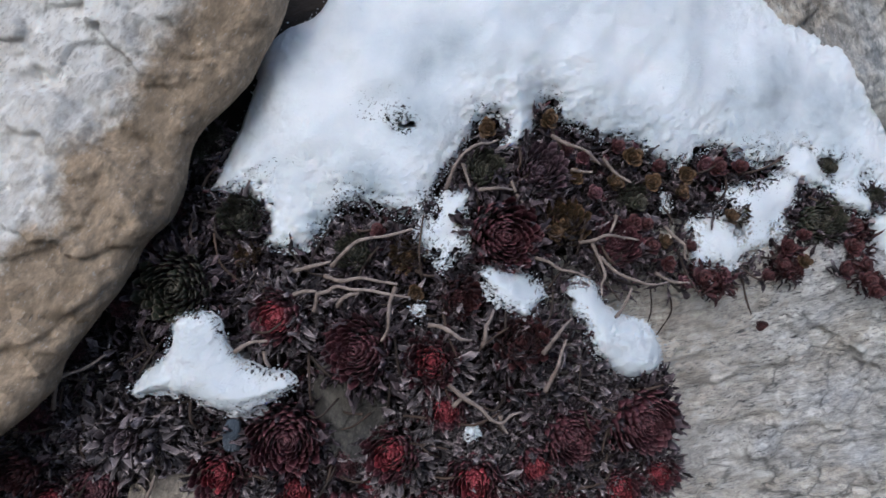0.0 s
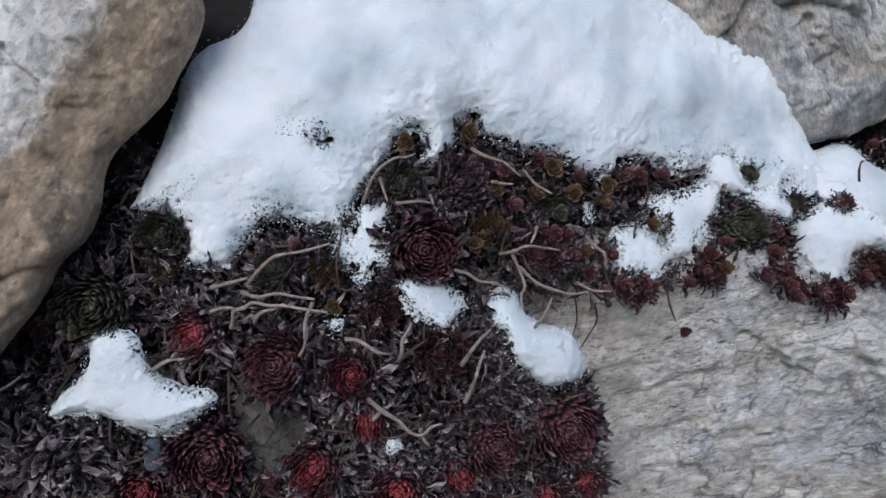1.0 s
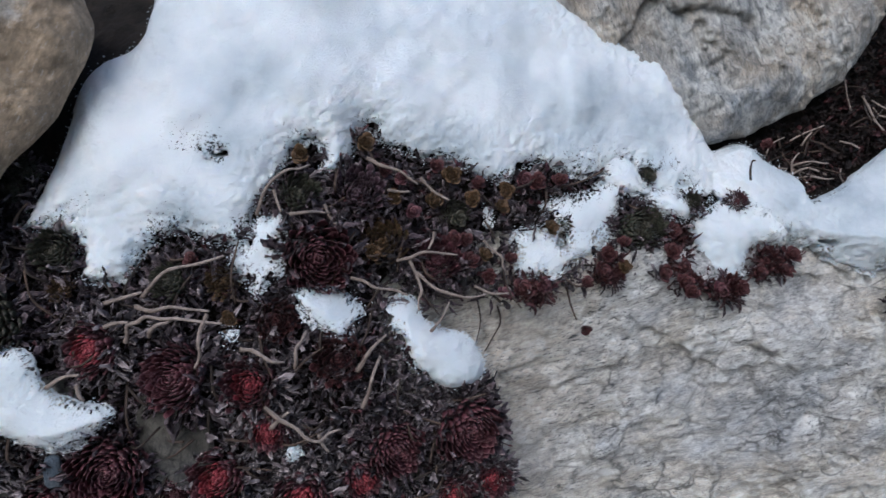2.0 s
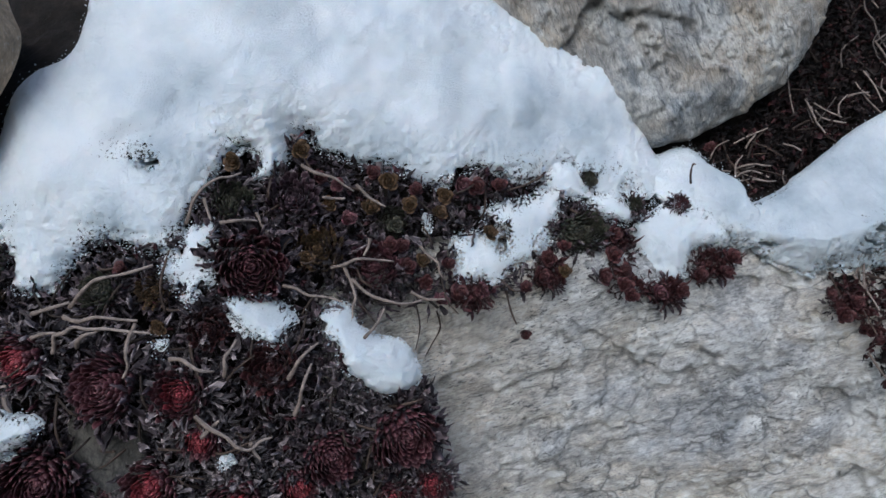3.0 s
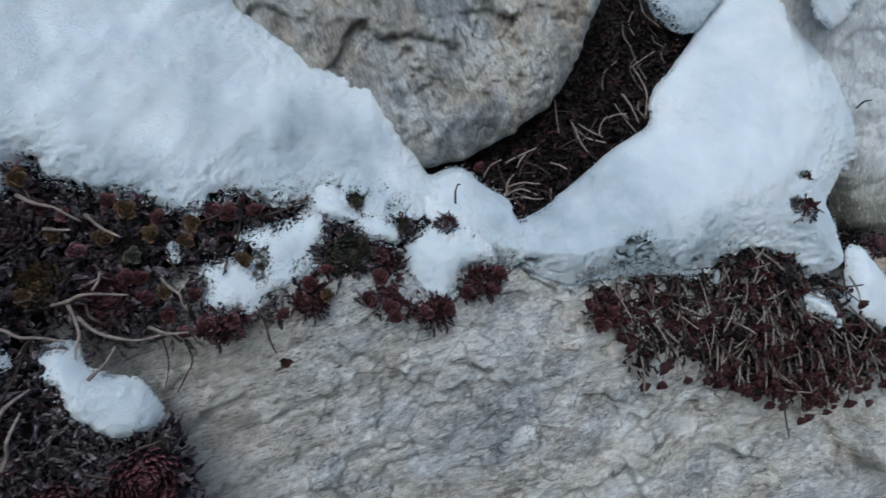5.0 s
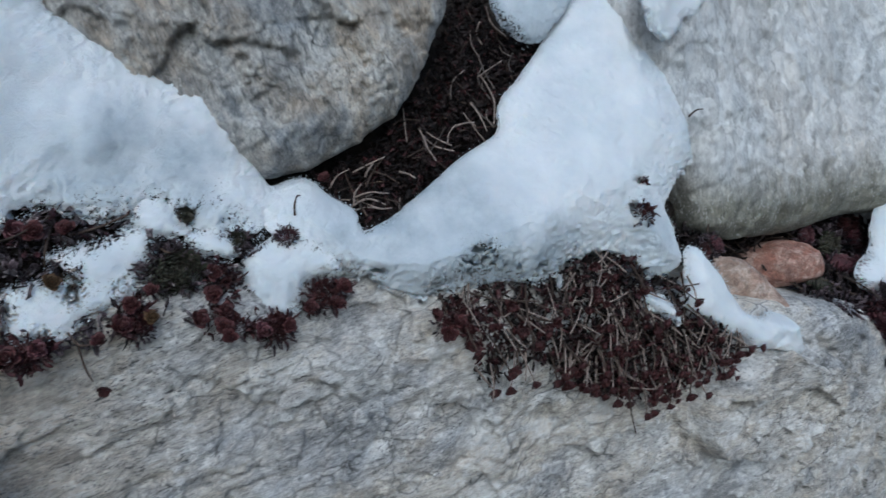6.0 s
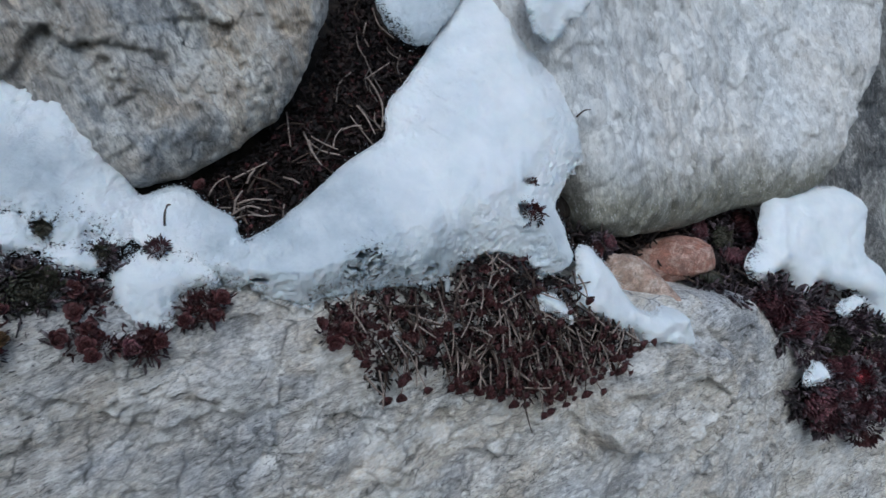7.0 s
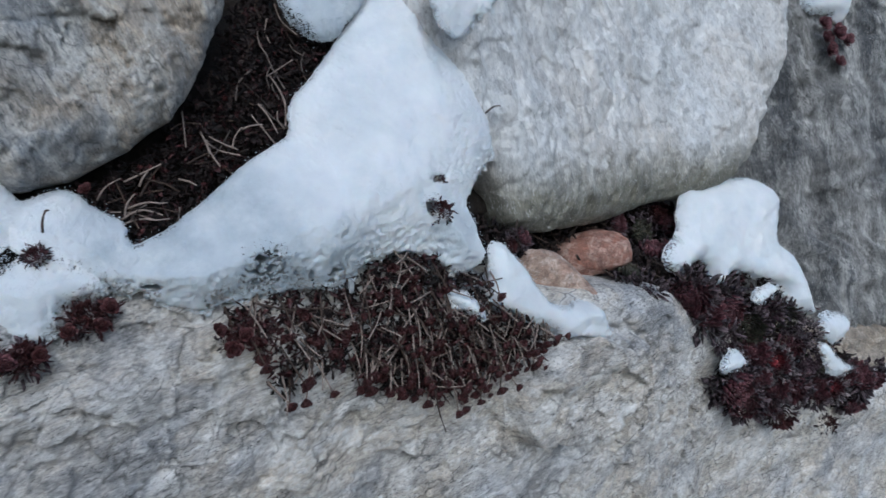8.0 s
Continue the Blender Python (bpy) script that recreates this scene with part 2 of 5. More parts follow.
def snow_material():
    """Old granular snow: bluish white, its thin rims broken up into open grains."""
    m, nt, b = material("old_granular_snow", 0.55)
    v = coords(nt)
    broad = noise_tex(nt, v, 16, 5, 0.6)
    grain = noise_tex(nt, v, 520, 4, 0.75)
    mid = noise_tex(nt, v, 95, 5, 0.65)
    col = ramp(nt, broad, [(0.3, (0.65, 0.695, 0.735)), (0.62, (0.80, 0.825, 0.85))])
    # Grey melt patches, which also paint in the soft shade of the slopes.
    soak_shade = nt.nodes.new("ShaderNodeAttribute")
    soak_shade.attribute_name = "wet_shade"
    damp_shade = mixed(nt, 1.0, soak_shade.outputs["Fac"], ramp(nt, noise_tex(nt, v, 34, 6, 0.7), [(0.3, (1.0, 1.0, 1.0)), (0.68, (0.38, 0.38, 0.38))]), "MULTIPLY")
    nt.links.new(mixed(nt, damp_shade, col, (0.41, 0.47, 0.52)), b.inputs["Base Color"])
    b.inputs["Subsurface Weight"].default_value = 0.35
    b.inputs["Subsurface Radius"].default_value = (0.6, 0.8, 1.0)
    b.inputs["Subsurface Scale"].default_value = 0.008
    bump(nt, b, [(mid, 0.10, 0.004), (grain, 0.9, 0.0024)])
    rim = nt.nodes.new("ShaderNodeAttribute")
    rim.attribute_name = "rim"
    flat = coords(nt, (1, 0, 1))
    pores = noise_tex(nt, flat, 420, 4, 0.8)
    add = nt.nodes.new("ShaderNodeMath")
    add.operation = "MULTIPLY_ADD"
    add.inputs[1].default_value = 0.15
    nt.links.new(rim.outputs["Fac"], add.inputs[0])
    nt.links.new(pores, add.inputs[2])
    nt.links.new(ramp(nt, add.outputs[0], [(0.50, (0, 0, 0)), (0.53, (1, 1, 1))]), b.inputs["Alpha"])
    return m


def soil_material():
    m, nt, b = material("dark_humus_soil", 0.95)
    v = coords(nt)
    n1, n2 = noise_tex(nt, v, 60, 6, 0.7), noise_tex(nt, v, 420, 5, 0.7)
    nt.links.new(ramp(nt, n1, [(0.3, (0.008, 0.006, 0.005)), (0.55, (0.022, 0.016, 0.012)), (0.75, (0.05, 0.036, 0.026))]), b.inputs["Base Color"])
    bump(nt, b, [(n1, 0.9, 0.01), (n2, 0.8, 0.003)])
    return m


def leaf_material(name, base, tip, edge, rough=0.5, spread=0.5, by_object=False, margin=0.8):
    """A leaf coloured along its length (uv), varied leaf by leaf."""
    m, nt, b = material(name, rough)
    uv = nt.nodes.new("ShaderNodeUVMap")
    sep = nt.nodes.new("ShaderNodeSeparateXYZ")
    nt.links.new(uv.outputs["UV"], sep.inputs["Vector"])
    col = ramp(nt, sep.outputs["Y"], [(0.0, base), (0.6, tip), (1.0, edge)])
    rim = nt.nodes.new("ShaderNodeMath")
    rim.operation = "PINGPONG"
    rim.inputs[1].default_value = 0.5
    nt.links.new(sep.outputs["X"], rim.inputs[0])
    col = mixed(nt, ramp(nt, rim.outputs[0], [(0.02, (margin, margin, margin)), (0.16, (0, 0, 0))]), col, tuple(min(1, 1.5 * e + 0.02) for e in edge))
    if by_object:
        rnd = nt.nodes.new("ShaderNodeObjectInfo").outputs["Random"]
    else:
        rnd = nt.nodes.new("ShaderNodeNewGeometry").outputs["Random Per Island"]
    lo, hi = 1 - spread, 1 + spread * 0.6
    col = mixed(nt, 1.0, col, ramp(nt, rnd, [(0.0, (lo, lo, lo)), (1.0, (hi, hi * 0.96, hi * 0.92))]), "MULTIPLY")
    v = coords(nt)
    mott = noise_tex(nt, v, 260, 4, 0.65)
    col = mixed(nt, 1.0, col, ramp(nt, mott, [(0.3, (0.55, 0.52, 0.5)), (0.7, (1.25, 1.22, 1.2))]), "MULTIPLY")
    nt.links.new(col, b.inputs["Base Color"])
    bump(nt, b, [(mott, 0.35, 0.001)])
    return m


def crumb_material():
    m, nt, b = material("snow_grain", 0.45)
    n = noise_tex(nt, coords(nt), 60, 3, 0.6)
    nt.links.new(ramp(nt, n, [(0.3, (0.56, 0.61, 0.66)), (0.7, (0.69, 0.72, 0.75))]), b.inputs["Base Color"])
    return m


SNOW, CRUMB, SOIL = snow_material(), crumb_material(), soil_material()
# base, middle and tip of each kind of leaf
SKINS = {
    "crimson": ((0.06, 0.014, 0.016), (0.21, 0.026, 0.042), (0.32, 0.07, 0.085), 0.5, 0.5),
    "maroon": ((0.034, 0.013, 0.018), (0.066, 0.018, 0.028), (0.135, 0.058, 0.070), 0.5, 0.5),
    "purple": ((0.035, 0.022, 0.028), (0.055, 0.030, 0.046), (0.14, 0.10, 0.12), 0.5, 0.5),
    "green": ((0.03, 0.035, 0.02), (0.030, 0.040, 0.028), (0.07, 0.06, 0.045), 0.5, 0.5),
    "olive": ((0.035, 0.028, 0.014), (0.052, 0.038, 0.020), (0.12, 0.066, 0.032), 0.5, 0.5),
    "rust": ((0.026, 0.011, 0.011), (0.045, 0.014, 0.017), (0.085, 0.028, 0.029), 0.5, 0.5),
    "dry": ((0.030, 0.024, 0.030), (0.125, 0.108, 0.122), (0.28, 0.25, 0.27), 0.7, 0.75),
    "humus": ((0.009, 0.006, 0.006), (0.015, 0.009, 0.009), (0.030, 0.017, 0.017), 0.8, 0.7),
    "brown": ((0.025, 0.018, 0.023), (0.056, 0.040, 0.050), (0.14, 0.112, 0.132), 0.7, 0.7),
}
LEAF = {k: leaf_material(k + "_leaf", *v, margin=0.3 if k in ("rust", "olive", "humus") else 0.8) for k, v in SKINS.items()}
LEAF_ONE = {k: leaf_material(k + "_single_leaf", *v, True) for k, v in SKINS.items()}
STEM = leaf_material("pale_dry_stem", (0.17, 0.138, 0.122), (0.25, 0.21, 0.19), (0.30, 0.255, 0.235), 0.75, 0.65)
TWIG = leaf_material("dark_dry_twig", (0.035, 0.024, 0.02), (0.055, 0.038, 0.03), (0.085, 0.06, 0.048), 0.8, 0.6)


# ---- builders ----
def part(name, me, mat, parent=None, label=""):
    """One mesh object from a bmesh or mesh, under a thing or a part."""
    if isinstance(me, bmesh.types.BMesh):
        bm, me = me, bpy.data.meshes.new(name)
        bm.to_mesh(me)
        bm.free()
    if mat is not None and not me.materials:
        me.materials.append(mat)
    ob = new(name, me)
    if parent is not None:
        ob.parent = parent
    return tagged(ob, label)


def mesh_from(name, verts, faces, smooth=True, uv=None):
    me = bpy.data.meshes.new(name)
    me.from_pydata(np.asarray(verts).tolist(), [], faces if isinstance(faces, list) else faces.tolist())
    if uv is not None:
        layer = me.uv_layers.new(name="UVMap")
        idx = np.empty(len(me.loops), dtype=np.int32)
        me.loops.foreach_get("vertex_index", idx)
        layer.data.foreach_set("uv", np.asarray(uv, dtype=np.float32)[idx].ravel())
    if smooth:
        me.polygons.foreach_set("use_smooth", np.ones(len(me.polygons), dtype=bool))
    me.update()
    return me


def rounded(poly, times=2):
    """Corner-cut outline."""
    p = np.asarray(poly, float)
    for _ in range(times):
        q = np.roll(p, -1, axis=0)
        p = np.stack([0.75 * p + 0.25 * q, 0.25 * p + 0.75 * q], 1).reshape(-1, 2)
    return p


def inside_distance(poly, X, Z):
    """Distance to an outline, positive inside."""
    a, b = poly, np.roll(poly, -1, axis=0)
    best = np.full(X.shape, 1e9)
    inside = np.zeros(X.shape, bool)
    for (ax, az), (bx, bz) in zip(a, b):
        dx, dz = bx - ax, bz - az
        t = np.clip(((X - ax) * dx + (Z - az) * dz) / (dx * dx + dz * dz + 1e-12), 0, 1)
        best = np.minimum(best, (X - ax - t * dx) ** 2 + (Z - az - t * dz) ** 2)
        if abs(dz) > 1e-12:
            inside ^= ((az > Z) != (bz > Z)) & (X < dx * (Z - az) / dz + ax)
    return np.where(inside, 1, -1) * np.sqrt(best)


def slab(name, poly, step, front, back, ragged=0.0, grain=30.0, holes=(), cut=2, lace=0.0, spots=(), wet_shade=(), all_round=0.12, fine=None):
    """A closed solid over an outline in (x, z): front(X, Z, d) and back(X, Z) give y, d the distance in from the rim."""
    poly = rounded(poly, cut)
    lo, hi = poly.min(0) - 3 * step, poly.max(0) + 3 * step
    xs, zs = np.arange(lo[0], hi[0], step), np.arange(lo[1], hi[1], step)
    if fine:
        x0, x1, z0, wide = fine
        xs = np.concatenate([np.arange(lo[0], x0, wide), np.arange(x0, x1, step), np.arange(x1, hi[0] + wide, wide)])
        zs = np.concatenate([np.arange(lo[1], z0, wide), np.arange(z0, hi[1], step)])
    X, Z = np.meshgrid(xs, zs, indexing="ij")
    d = inside_distance(poly, X, Z)
    for hx, hz, hr in holes:
        d = np.minimum(d, np.hypot(X - hx, (Z - hz) * 1.25) - hr)
    low = np.ones(d.shape)
    if lace:
        low = all_round + (1 - all_round) * ease(np.gradient(d, step)[1], -0.25, 0.35)
    if ragged:
        d = d + low * ragged * (fbm(X * grain, 0 * X + 3.1, Z * grain, 4, 0.65) + 0.22)
    if lace:
        deep = d
        for hx, hz, hr in spots:
            deep = np.minimum(deep, 0.003 + 1.6 * np.maximum(0, np.hypot(X - hx, Z - hz) - 0.35 * hr))
        for hx, hz, hr in spots:
            low = np.maximum(low, 1 - ease(np.hypot(X - hx, Z - hz), 0.8 * hr, 1.4 * hr))
        reach = lace * low * np.clip(0.55 + 0.8 * fbm(X * 14, 0 * X + 2, Z * 14, 2), 0.25, 1.6)
        pores = 0.8 * fbm(X * 120, 0 * X + 6, Z * 120, 3, 0.7)
        d = np.minimum(d, (0.12 + 1.5 * np.maximum(deep, 0) / reach - pores) * 0.004)
    c = (d[:-1, :-1] + d[1:, :-1] + d[:-1, 1:] + d[1:, 1:]) / 4 > 0
    n = np.zeros(X.shape, int)
    for i in (0, 1):
        for j in (0, 1):
            n[i:n.shape[0] - 1 + i, j:n.shape[1] - 1 + j] += c
    rim = (n > 0) & (n < 4)
    gx, gz = np.gradient(d, xs, zs)
    g2 = np.maximum(gx * gx + gz * gz, 0.3)
    move = np.clip(d, -1.2 * step, 1.2 * step)
    X = np.where(rim, X - move * gx / g2, X)
    Z = np.where(rim, Z - move * gz / g2, Z)
    d = np.where(rim, 0.0, np.maximum(d, 0))
    yf, yb = front(X, Z, d), back(X, Z)
    yb = np.maximum(yb, yf + 0.0015)
    used = n > 0
    index = np.full(X.shape, -1)
    index[used] = np.arange(used.sum())
    k = int(used.sum())
    verts = np.concatenate([np.stack([X[used], yf[used], Z[used]], 1), np.stack([X[used], yb[used], Z[used]], 1)])
    a, b2, c2, e = index[:-1, :-1][c], index[1:, :-1][c], index[1:, 1:][c], index[:-1, 1:][c]
    faces = [np.stack([a, b2, c2, e], 1), np.stack([a, e, c2, b2], 1) + k]
    verts = np.concatenate([verts, verts])
    pad = np.pad(c, 1)
    inner = pad[1:-1, 1:-1]
    for away, p, q in ((pad[:-2, 1:-1], (0, 1), (0, 0)), (pad[2:, 1:-1], (1, 0), (1, 1)), (pad[1:-1, :-2], (0, 0), (1, 0)), (pad[1:-1, 2:], (1, 1), (0, 1))):
        i, j = np.nonzero(inner & ~away)
        u, v = index[i + p[0], j + p[1]], index[i + q[0], j + q[1]]
        faces.append(np.stack([u, v, v + k, u + k], 1) + 2 * k)
    faces = np.concatenate(faces)
    kept, faces = np.unique(faces, return_inverse=True)
    me = mesh_from(name, verts[kept], faces.reshape(-1, 4))
    if lace:
        thin = deep[used] / np.maximum(reach[used], 1e-4)
        rim_of = np.concatenate([thin, thin - 2.5, thin + 5, thin + 5])[kept]
        me.attributes.new("rim", "FLOAT", "POINT").data.foreach_set("value", rim_of.astype(np.float32))
        # Grey of melt and painted shade, fading out from each centre.
        soak_shade = np.zeros(X.shape)
        for hx, hz, hr in wet_shade:
            soak_shade = np.maximum(soak_shade, 1 - ease(np.hypot(X - hx, Z - hz), 0.1 * hr, hr))
        me.attributes.new("wet_shade", "FLOAT", "POINT").data.foreach_set("value", np.tile(soak_shade[used], 4)[kept].astype(np.float32))
    return me


def facets(X, Z, cells, tilt, seed):
    """Broken planes: each point takes the tilted plane of its nearest seed, one seed to a cell."""
    wx = X + 0.35 * cells * fbm(X / cells * 1.3 + seed, 0 * X, Z / cells * 1.3, 3)
    wz = Z + 0.35 * cells * fbm(X / cells * 1.3, 0 * X + 7, Z / cells * 1.3 + seed, 3)
    ci, cj = np.floor(wx / cells).astype(int), np.floor(wz * 1.4 / cells).astype(int)
    best, out = np.full(X.shape, 1e9), np.zeros(X.shape)
    for di in (-1, 0, 1):
        for dj in (-1, 0, 1):
            h = _PERM[(_PERM[(ci + di + 31 * seed) & 511] + cj + dj) & 511]
            sx, sz = (ci + di + 0.5 + 0.5 * _VAL[h]) * cells, (cj + dj + 0.5 + 0.5 * _VAL[(h + 101) & 511]) * cells / 1.4
            far = (wx - sx) ** 2 + ((wz - sz) * 1.4) ** 2
            plane = tilt * (0.6 * cells * _VAL[(h + 53) & 511] + 1.6 * _VAL[(h + 211) & 511] * (X - sx) + 1.6 * _VAL[(h + 307) & 511] * (Z - sz))
            near = far < best
            best, out = np.where(near, far, best), np.where(near, plane, out)
    return out


def boulder(name, poly, step, face, label, mat, depth=0.25, edge=0.06, rough=0.010, strata=(0, 0, 1), layers=0.003, seed=0.0, cut=2, chip=0.17, ledges=(), plates=(), fine=None, crisp=0.0, rim=None):
    """A weathered boulder: rounded rim, broken faces, layered relief."""
    def front(X, Z, d):
        t = np.clip(d / edge, 0, 1)
        y = face(X, Z) + edge * 0.9 * (1 - np.sqrt(np.maximum(0, 1 - (1 - t) ** 2)))
        y = y + rough * fbm(X * 9 + seed, 0 * X, Z * 9, 3)
        facet = np.abs(fbm(X * 14 + seed, 0 * X + 4, Z * 14 + seed, 3))
        y = y + rough * 0.9 * (0.35 - facet)
        s = strata[0] * X + strata[2] * Z
        warp = 0.05 * fbm(X * 6, 0 * X + seed, Z * 6, 2)
        y = y + layers * vnoise((s + warp) * 60, X * 6 + seed, Z * 6) + layers * 0.6 * vnoise((s + warp) * 150, X * 14, Z * 14 + seed)
        y = y + facets(X, Z, 0.085, chip, int(seed) + 1) + facets(X, Z, 0.030, chip * 0.5, int(seed) + 2)
        if crisp:
            y = y + facets(X, Z, 0.055, crisp, int(seed) + 5) + facets(X, Z, 0.017, crisp * 0.8, int(seed) + 6)
        for ax, az, bx, bz, deep in ledges:
            long = math.hypot(bx - ax, bz - az)
            ux, uz = (bx - ax) / long, (bz - az) / long
            wob = 0.006 * fbm(X * 40 + ax * 9, 0 * X, Z * 40, 3)
            t, n = ((X - ax) * ux + (Z - az) * uz) / long, (X - ax) * uz - (Z - az) * ux + wob
            y = y + deep * ease(t, -0.1, 0.15) * (1 - ease(t, 0.85, 1.1)) * ease(n, 0.0, 0.003) * np.exp(-np.maximum(n, 0) / 0.014)
        for cx, cz, rx, rz, high in plates:
            q = np.hypot((X - cx) / rx, (Z - cz) / rz) + 0.12 * fbm(X * 18, 0 * X + cx, Z * 18, 3)
            y = y - high * (1 - ease(q, 0.9, 1.0)) * (0.6 + 0.4 * q) + 0.3 * high * ease(q, 0.97, 1.02) * (1 - ease(q, 1.02, 1.12))
        return y + 0.0016 * fbm(X * 110, 0 * X + seed, Z * 110, 3, 0.6)

    shape = rounded(poly, cut)

    def back(X, Z):
        if rim is None:
            return face(X, Z) + depth
        return face(X, Z) + rim + (depth - rim) * ease(inside_distance(shape, X, Z), 0.0, 0.08)

    ob = part(name, slab(name, poly, step, front, back, 0.005, 7.0, cut=cut, fine=fine), mat)
    return tagged(ob, label, "boulder", kind="structure")


CRUMB_RIMS = []


def snow_patch(poly, label, thick=0.02, wide=0.03, step=0.0014, lift=0.0, ground=bed_y, holes=(), ragged=0.0045, lumps=0.005, lace=0.022, spots=(), wet_shade=(), all_round=0.35, base=0.0015, settle=0.0, swell=0.75, name="snow_patch", group=""):
    """A drift of snow lying on the ledge, swelling in from a granular, lacy rim."""
    shape = rounded(poly, 2)

    def front(X, Z, d):
        inner = np.maximum(inside_distance(shape, X, Z), 0)
        t = np.clip(inner / wide, 0, 1)
        h = thick * (0.12 * np.minimum(1, inner / 0.003) + 0.88 * (1 - (1 - t) ** 2) ** swell) + 0.25 * thick * np.clip(inner / (3 * wide), 0, 1)
        h = h + lumps * t * (fbm(X * 22, 0 * X + 8, Z * 22, 3, 0.45) + 1.5 * vnoise(X * 9, 0 * X + 3, Z * 9))
        h = h - np.minimum(0.45 * h, 0.0015) * (1 - ease(d, 0.0, 0.004)) + (0.0003 + 0.0012 * (1 - t)) * np.minimum(1, d / 0.003) * fbm(X * 170, 0 * X, Z * 170, 3, 0.75)
        if settle:
            even = sum(ground(X, Z + k * settle) for k in (-1, -0.75, -0.5, -0.25, 0, 0.25, 0.5, 0.75, 1)) / 9
            h = h - (even - ground(X, Z)) * ease(inner, 0.0, 0.03)
        return ground(X, Z) - lift - np.maximum(h, 0.0008)

    me = slab(name, poly, step, front, lambda X, Z: ground(X, Z) - lift + base, ragged, 60.0, holes, 2, lace, spots, wet_shade, all_round)
    CRUMB_RIMS.append((shape, lift, ground, all_round))
    return tagged(part(name, me, SNOW), label, "snow", group)


def tube(path, r0, r1, sides=5, rng=random):
    """Verts, faces, uv of a tapering bent stem along points."""
    pts = [Vector(p) for p in path]
    fine = []
    for i in range(len(pts) - 1):
        p0, p1, p2, p3 = pts[max(i - 1, 0)], pts[i], pts[i + 1], pts[min(i + 2, len(pts) - 1)]
        for k in range(4):
            t = k / 4
            fine.append(0.5 * ((2 * p1) + (p2 - p0) * t + (2 * p0 - 5 * p1 + 4 * p2 - p3) * t * t + (3 * p1 - p0 - 3 * p2 + p3) * t ** 3))
    fine.append(pts[-1])
    verts, uv, faces = [], [], []
    m = len(fine)
    for i, p in enumerate(fine):
        ahead = (fine[min(i + 1, m - 1)] - fine[max(i - 1, 0)]).normalized()
        side = ahead.cross(Vector((0.3, 1, 0.2))).normalized()
        up = side.cross(ahead)
        r = (r0 + (r1 - r0) * i / (m - 1)) * (1 + 0.18 * rng.uniform(-1, 1))
        for s in range(sides):
            a = 2 * math.pi * s / sides
            verts.append(p + side * (r * math.cos(a)) + up * (r * math.sin(a)))
            uv.append((s / sides, i / (m - 1)))
    for i in range(m - 1):
        for s in range(sides):
            s2 = (s + 1) % sides
            faces.append((i * sides + s, i * sides + s2, (i + 1) * sides + s2, (i + 1) * sides + s))
    faces.append(tuple(range(sides - 1, -1, -1)))
    faces.append(tuple((m - 1) * sides + s for s in range(sides)))
    return verts, faces, uv


class Pile:
    """Collects many small pieces into one mesh."""

    def __init__(self):
        self.v, self.f, self.uv = [], [], []

    def add(self, verts, faces, uv, m=None):
        k = len(self.v)
        self.v += [tuple(m @ Vector(p)) for p in verts] if m is not None else [tuple(p) for p in verts]
        self.f += [tuple(i + k for i in face) for face in faces]
        self.uv += uv
        return self

    def mesh(self, name):
        return mesh_from(name, self.v, self.f, True, self.uv)


def leaf_shape(length, width, thick, cup, curl, point=1.0):
    """A fleshy leaf along +y, its face to +z: cupped across, curling up to a pointed tip."""
    rows = ((0.0, 0.42), (0.3, 0.78), (0.6, 1.0), (0.82, 0.74 if point > 0.5 else 0.95), (1.0, 0.04 if point > 0.5 else 0.35))
    verts, uv, faces = [], [], []
    for t, w in rows:
        y, z0 = length * t, curl * length * t * t
        hw = width * 0.5 * w
        for sx, lift in ((-1, cup * hw), (0, 0.0), (1, cup * hw)):
            verts.append((sx * hw, y, z0 + lift))
            uv.append((0.5 + 0.5 * sx, t))
        verts.append((0, y, z0 - thick * (1 - 0.75 * t)))
        uv.append((0.5, t * 0.9))
    for i in range(4):
        a, b = 4 * i, 4 * i + 4
        faces += [(a, a + 1, b + 1, b), (a + 1, a + 2, b + 2, b + 1), (a + 2, a + 3, b + 3, b + 2), (a + 3, a, b, b + 3)]
    faces.append((16, 17, 18, 19))
    return verts, faces, uv


def crumpled(length, width, rng):
    """A dead leaf, shrunken, rolled in and creased."""
    verts, faces, uv = leaf_shape(length, width, 0.03 * length, rng.uniform(0.7, 2.2), rng.uniform(-0.9, 1.1))
    j = 0.05 * length
    return [(x + rng.gauss(0, j), y + rng.gauss(0, j), z + rng.gauss(0, 1.5 * j)) for x, y, z in verts], faces, uv


def aim(place, normal, spin=0.0, size=1.0):
    """A pose with its z along normal."""
    q = Vector(normal).to_track_quat("Z", "Y").to_matrix().to_4x4()
    return Matrix.Translation(place) @ q @ Matrix.Rotation(spin, 4, "Z") @ Matrix.Diagonal((size, size, size, 1))


GOLD = math.radians(137.508)


def leaf_pose(i, n, spread, rng, wild=0.0):
    """Where leaf i of n sits in a unit rosette (diameter 1): heart upright and tight, rim leaning out. Gives its pose and length."""
    f = i / (n - 1)
    length = 0.12 + 0.09 * f ** 0.7
    tilt = math.radians(86 - (86 - spread) * f ** 1.2) + rng.uniform(-0.10, 0.10) * (1 + 3 * wild)
    m = Matrix.Rotation(i * GOLD + rng.uniform(-0.12, 0.12), 4, "Z") @ Matrix.Translation((0, 0.012 + 0.37 * f ** 0.85, 0.03 - 0.13 * f * f)) @ Matrix.Rotation(tilt, 4, "X")
    return m, length * rng.uniform(0.88, 1.12)


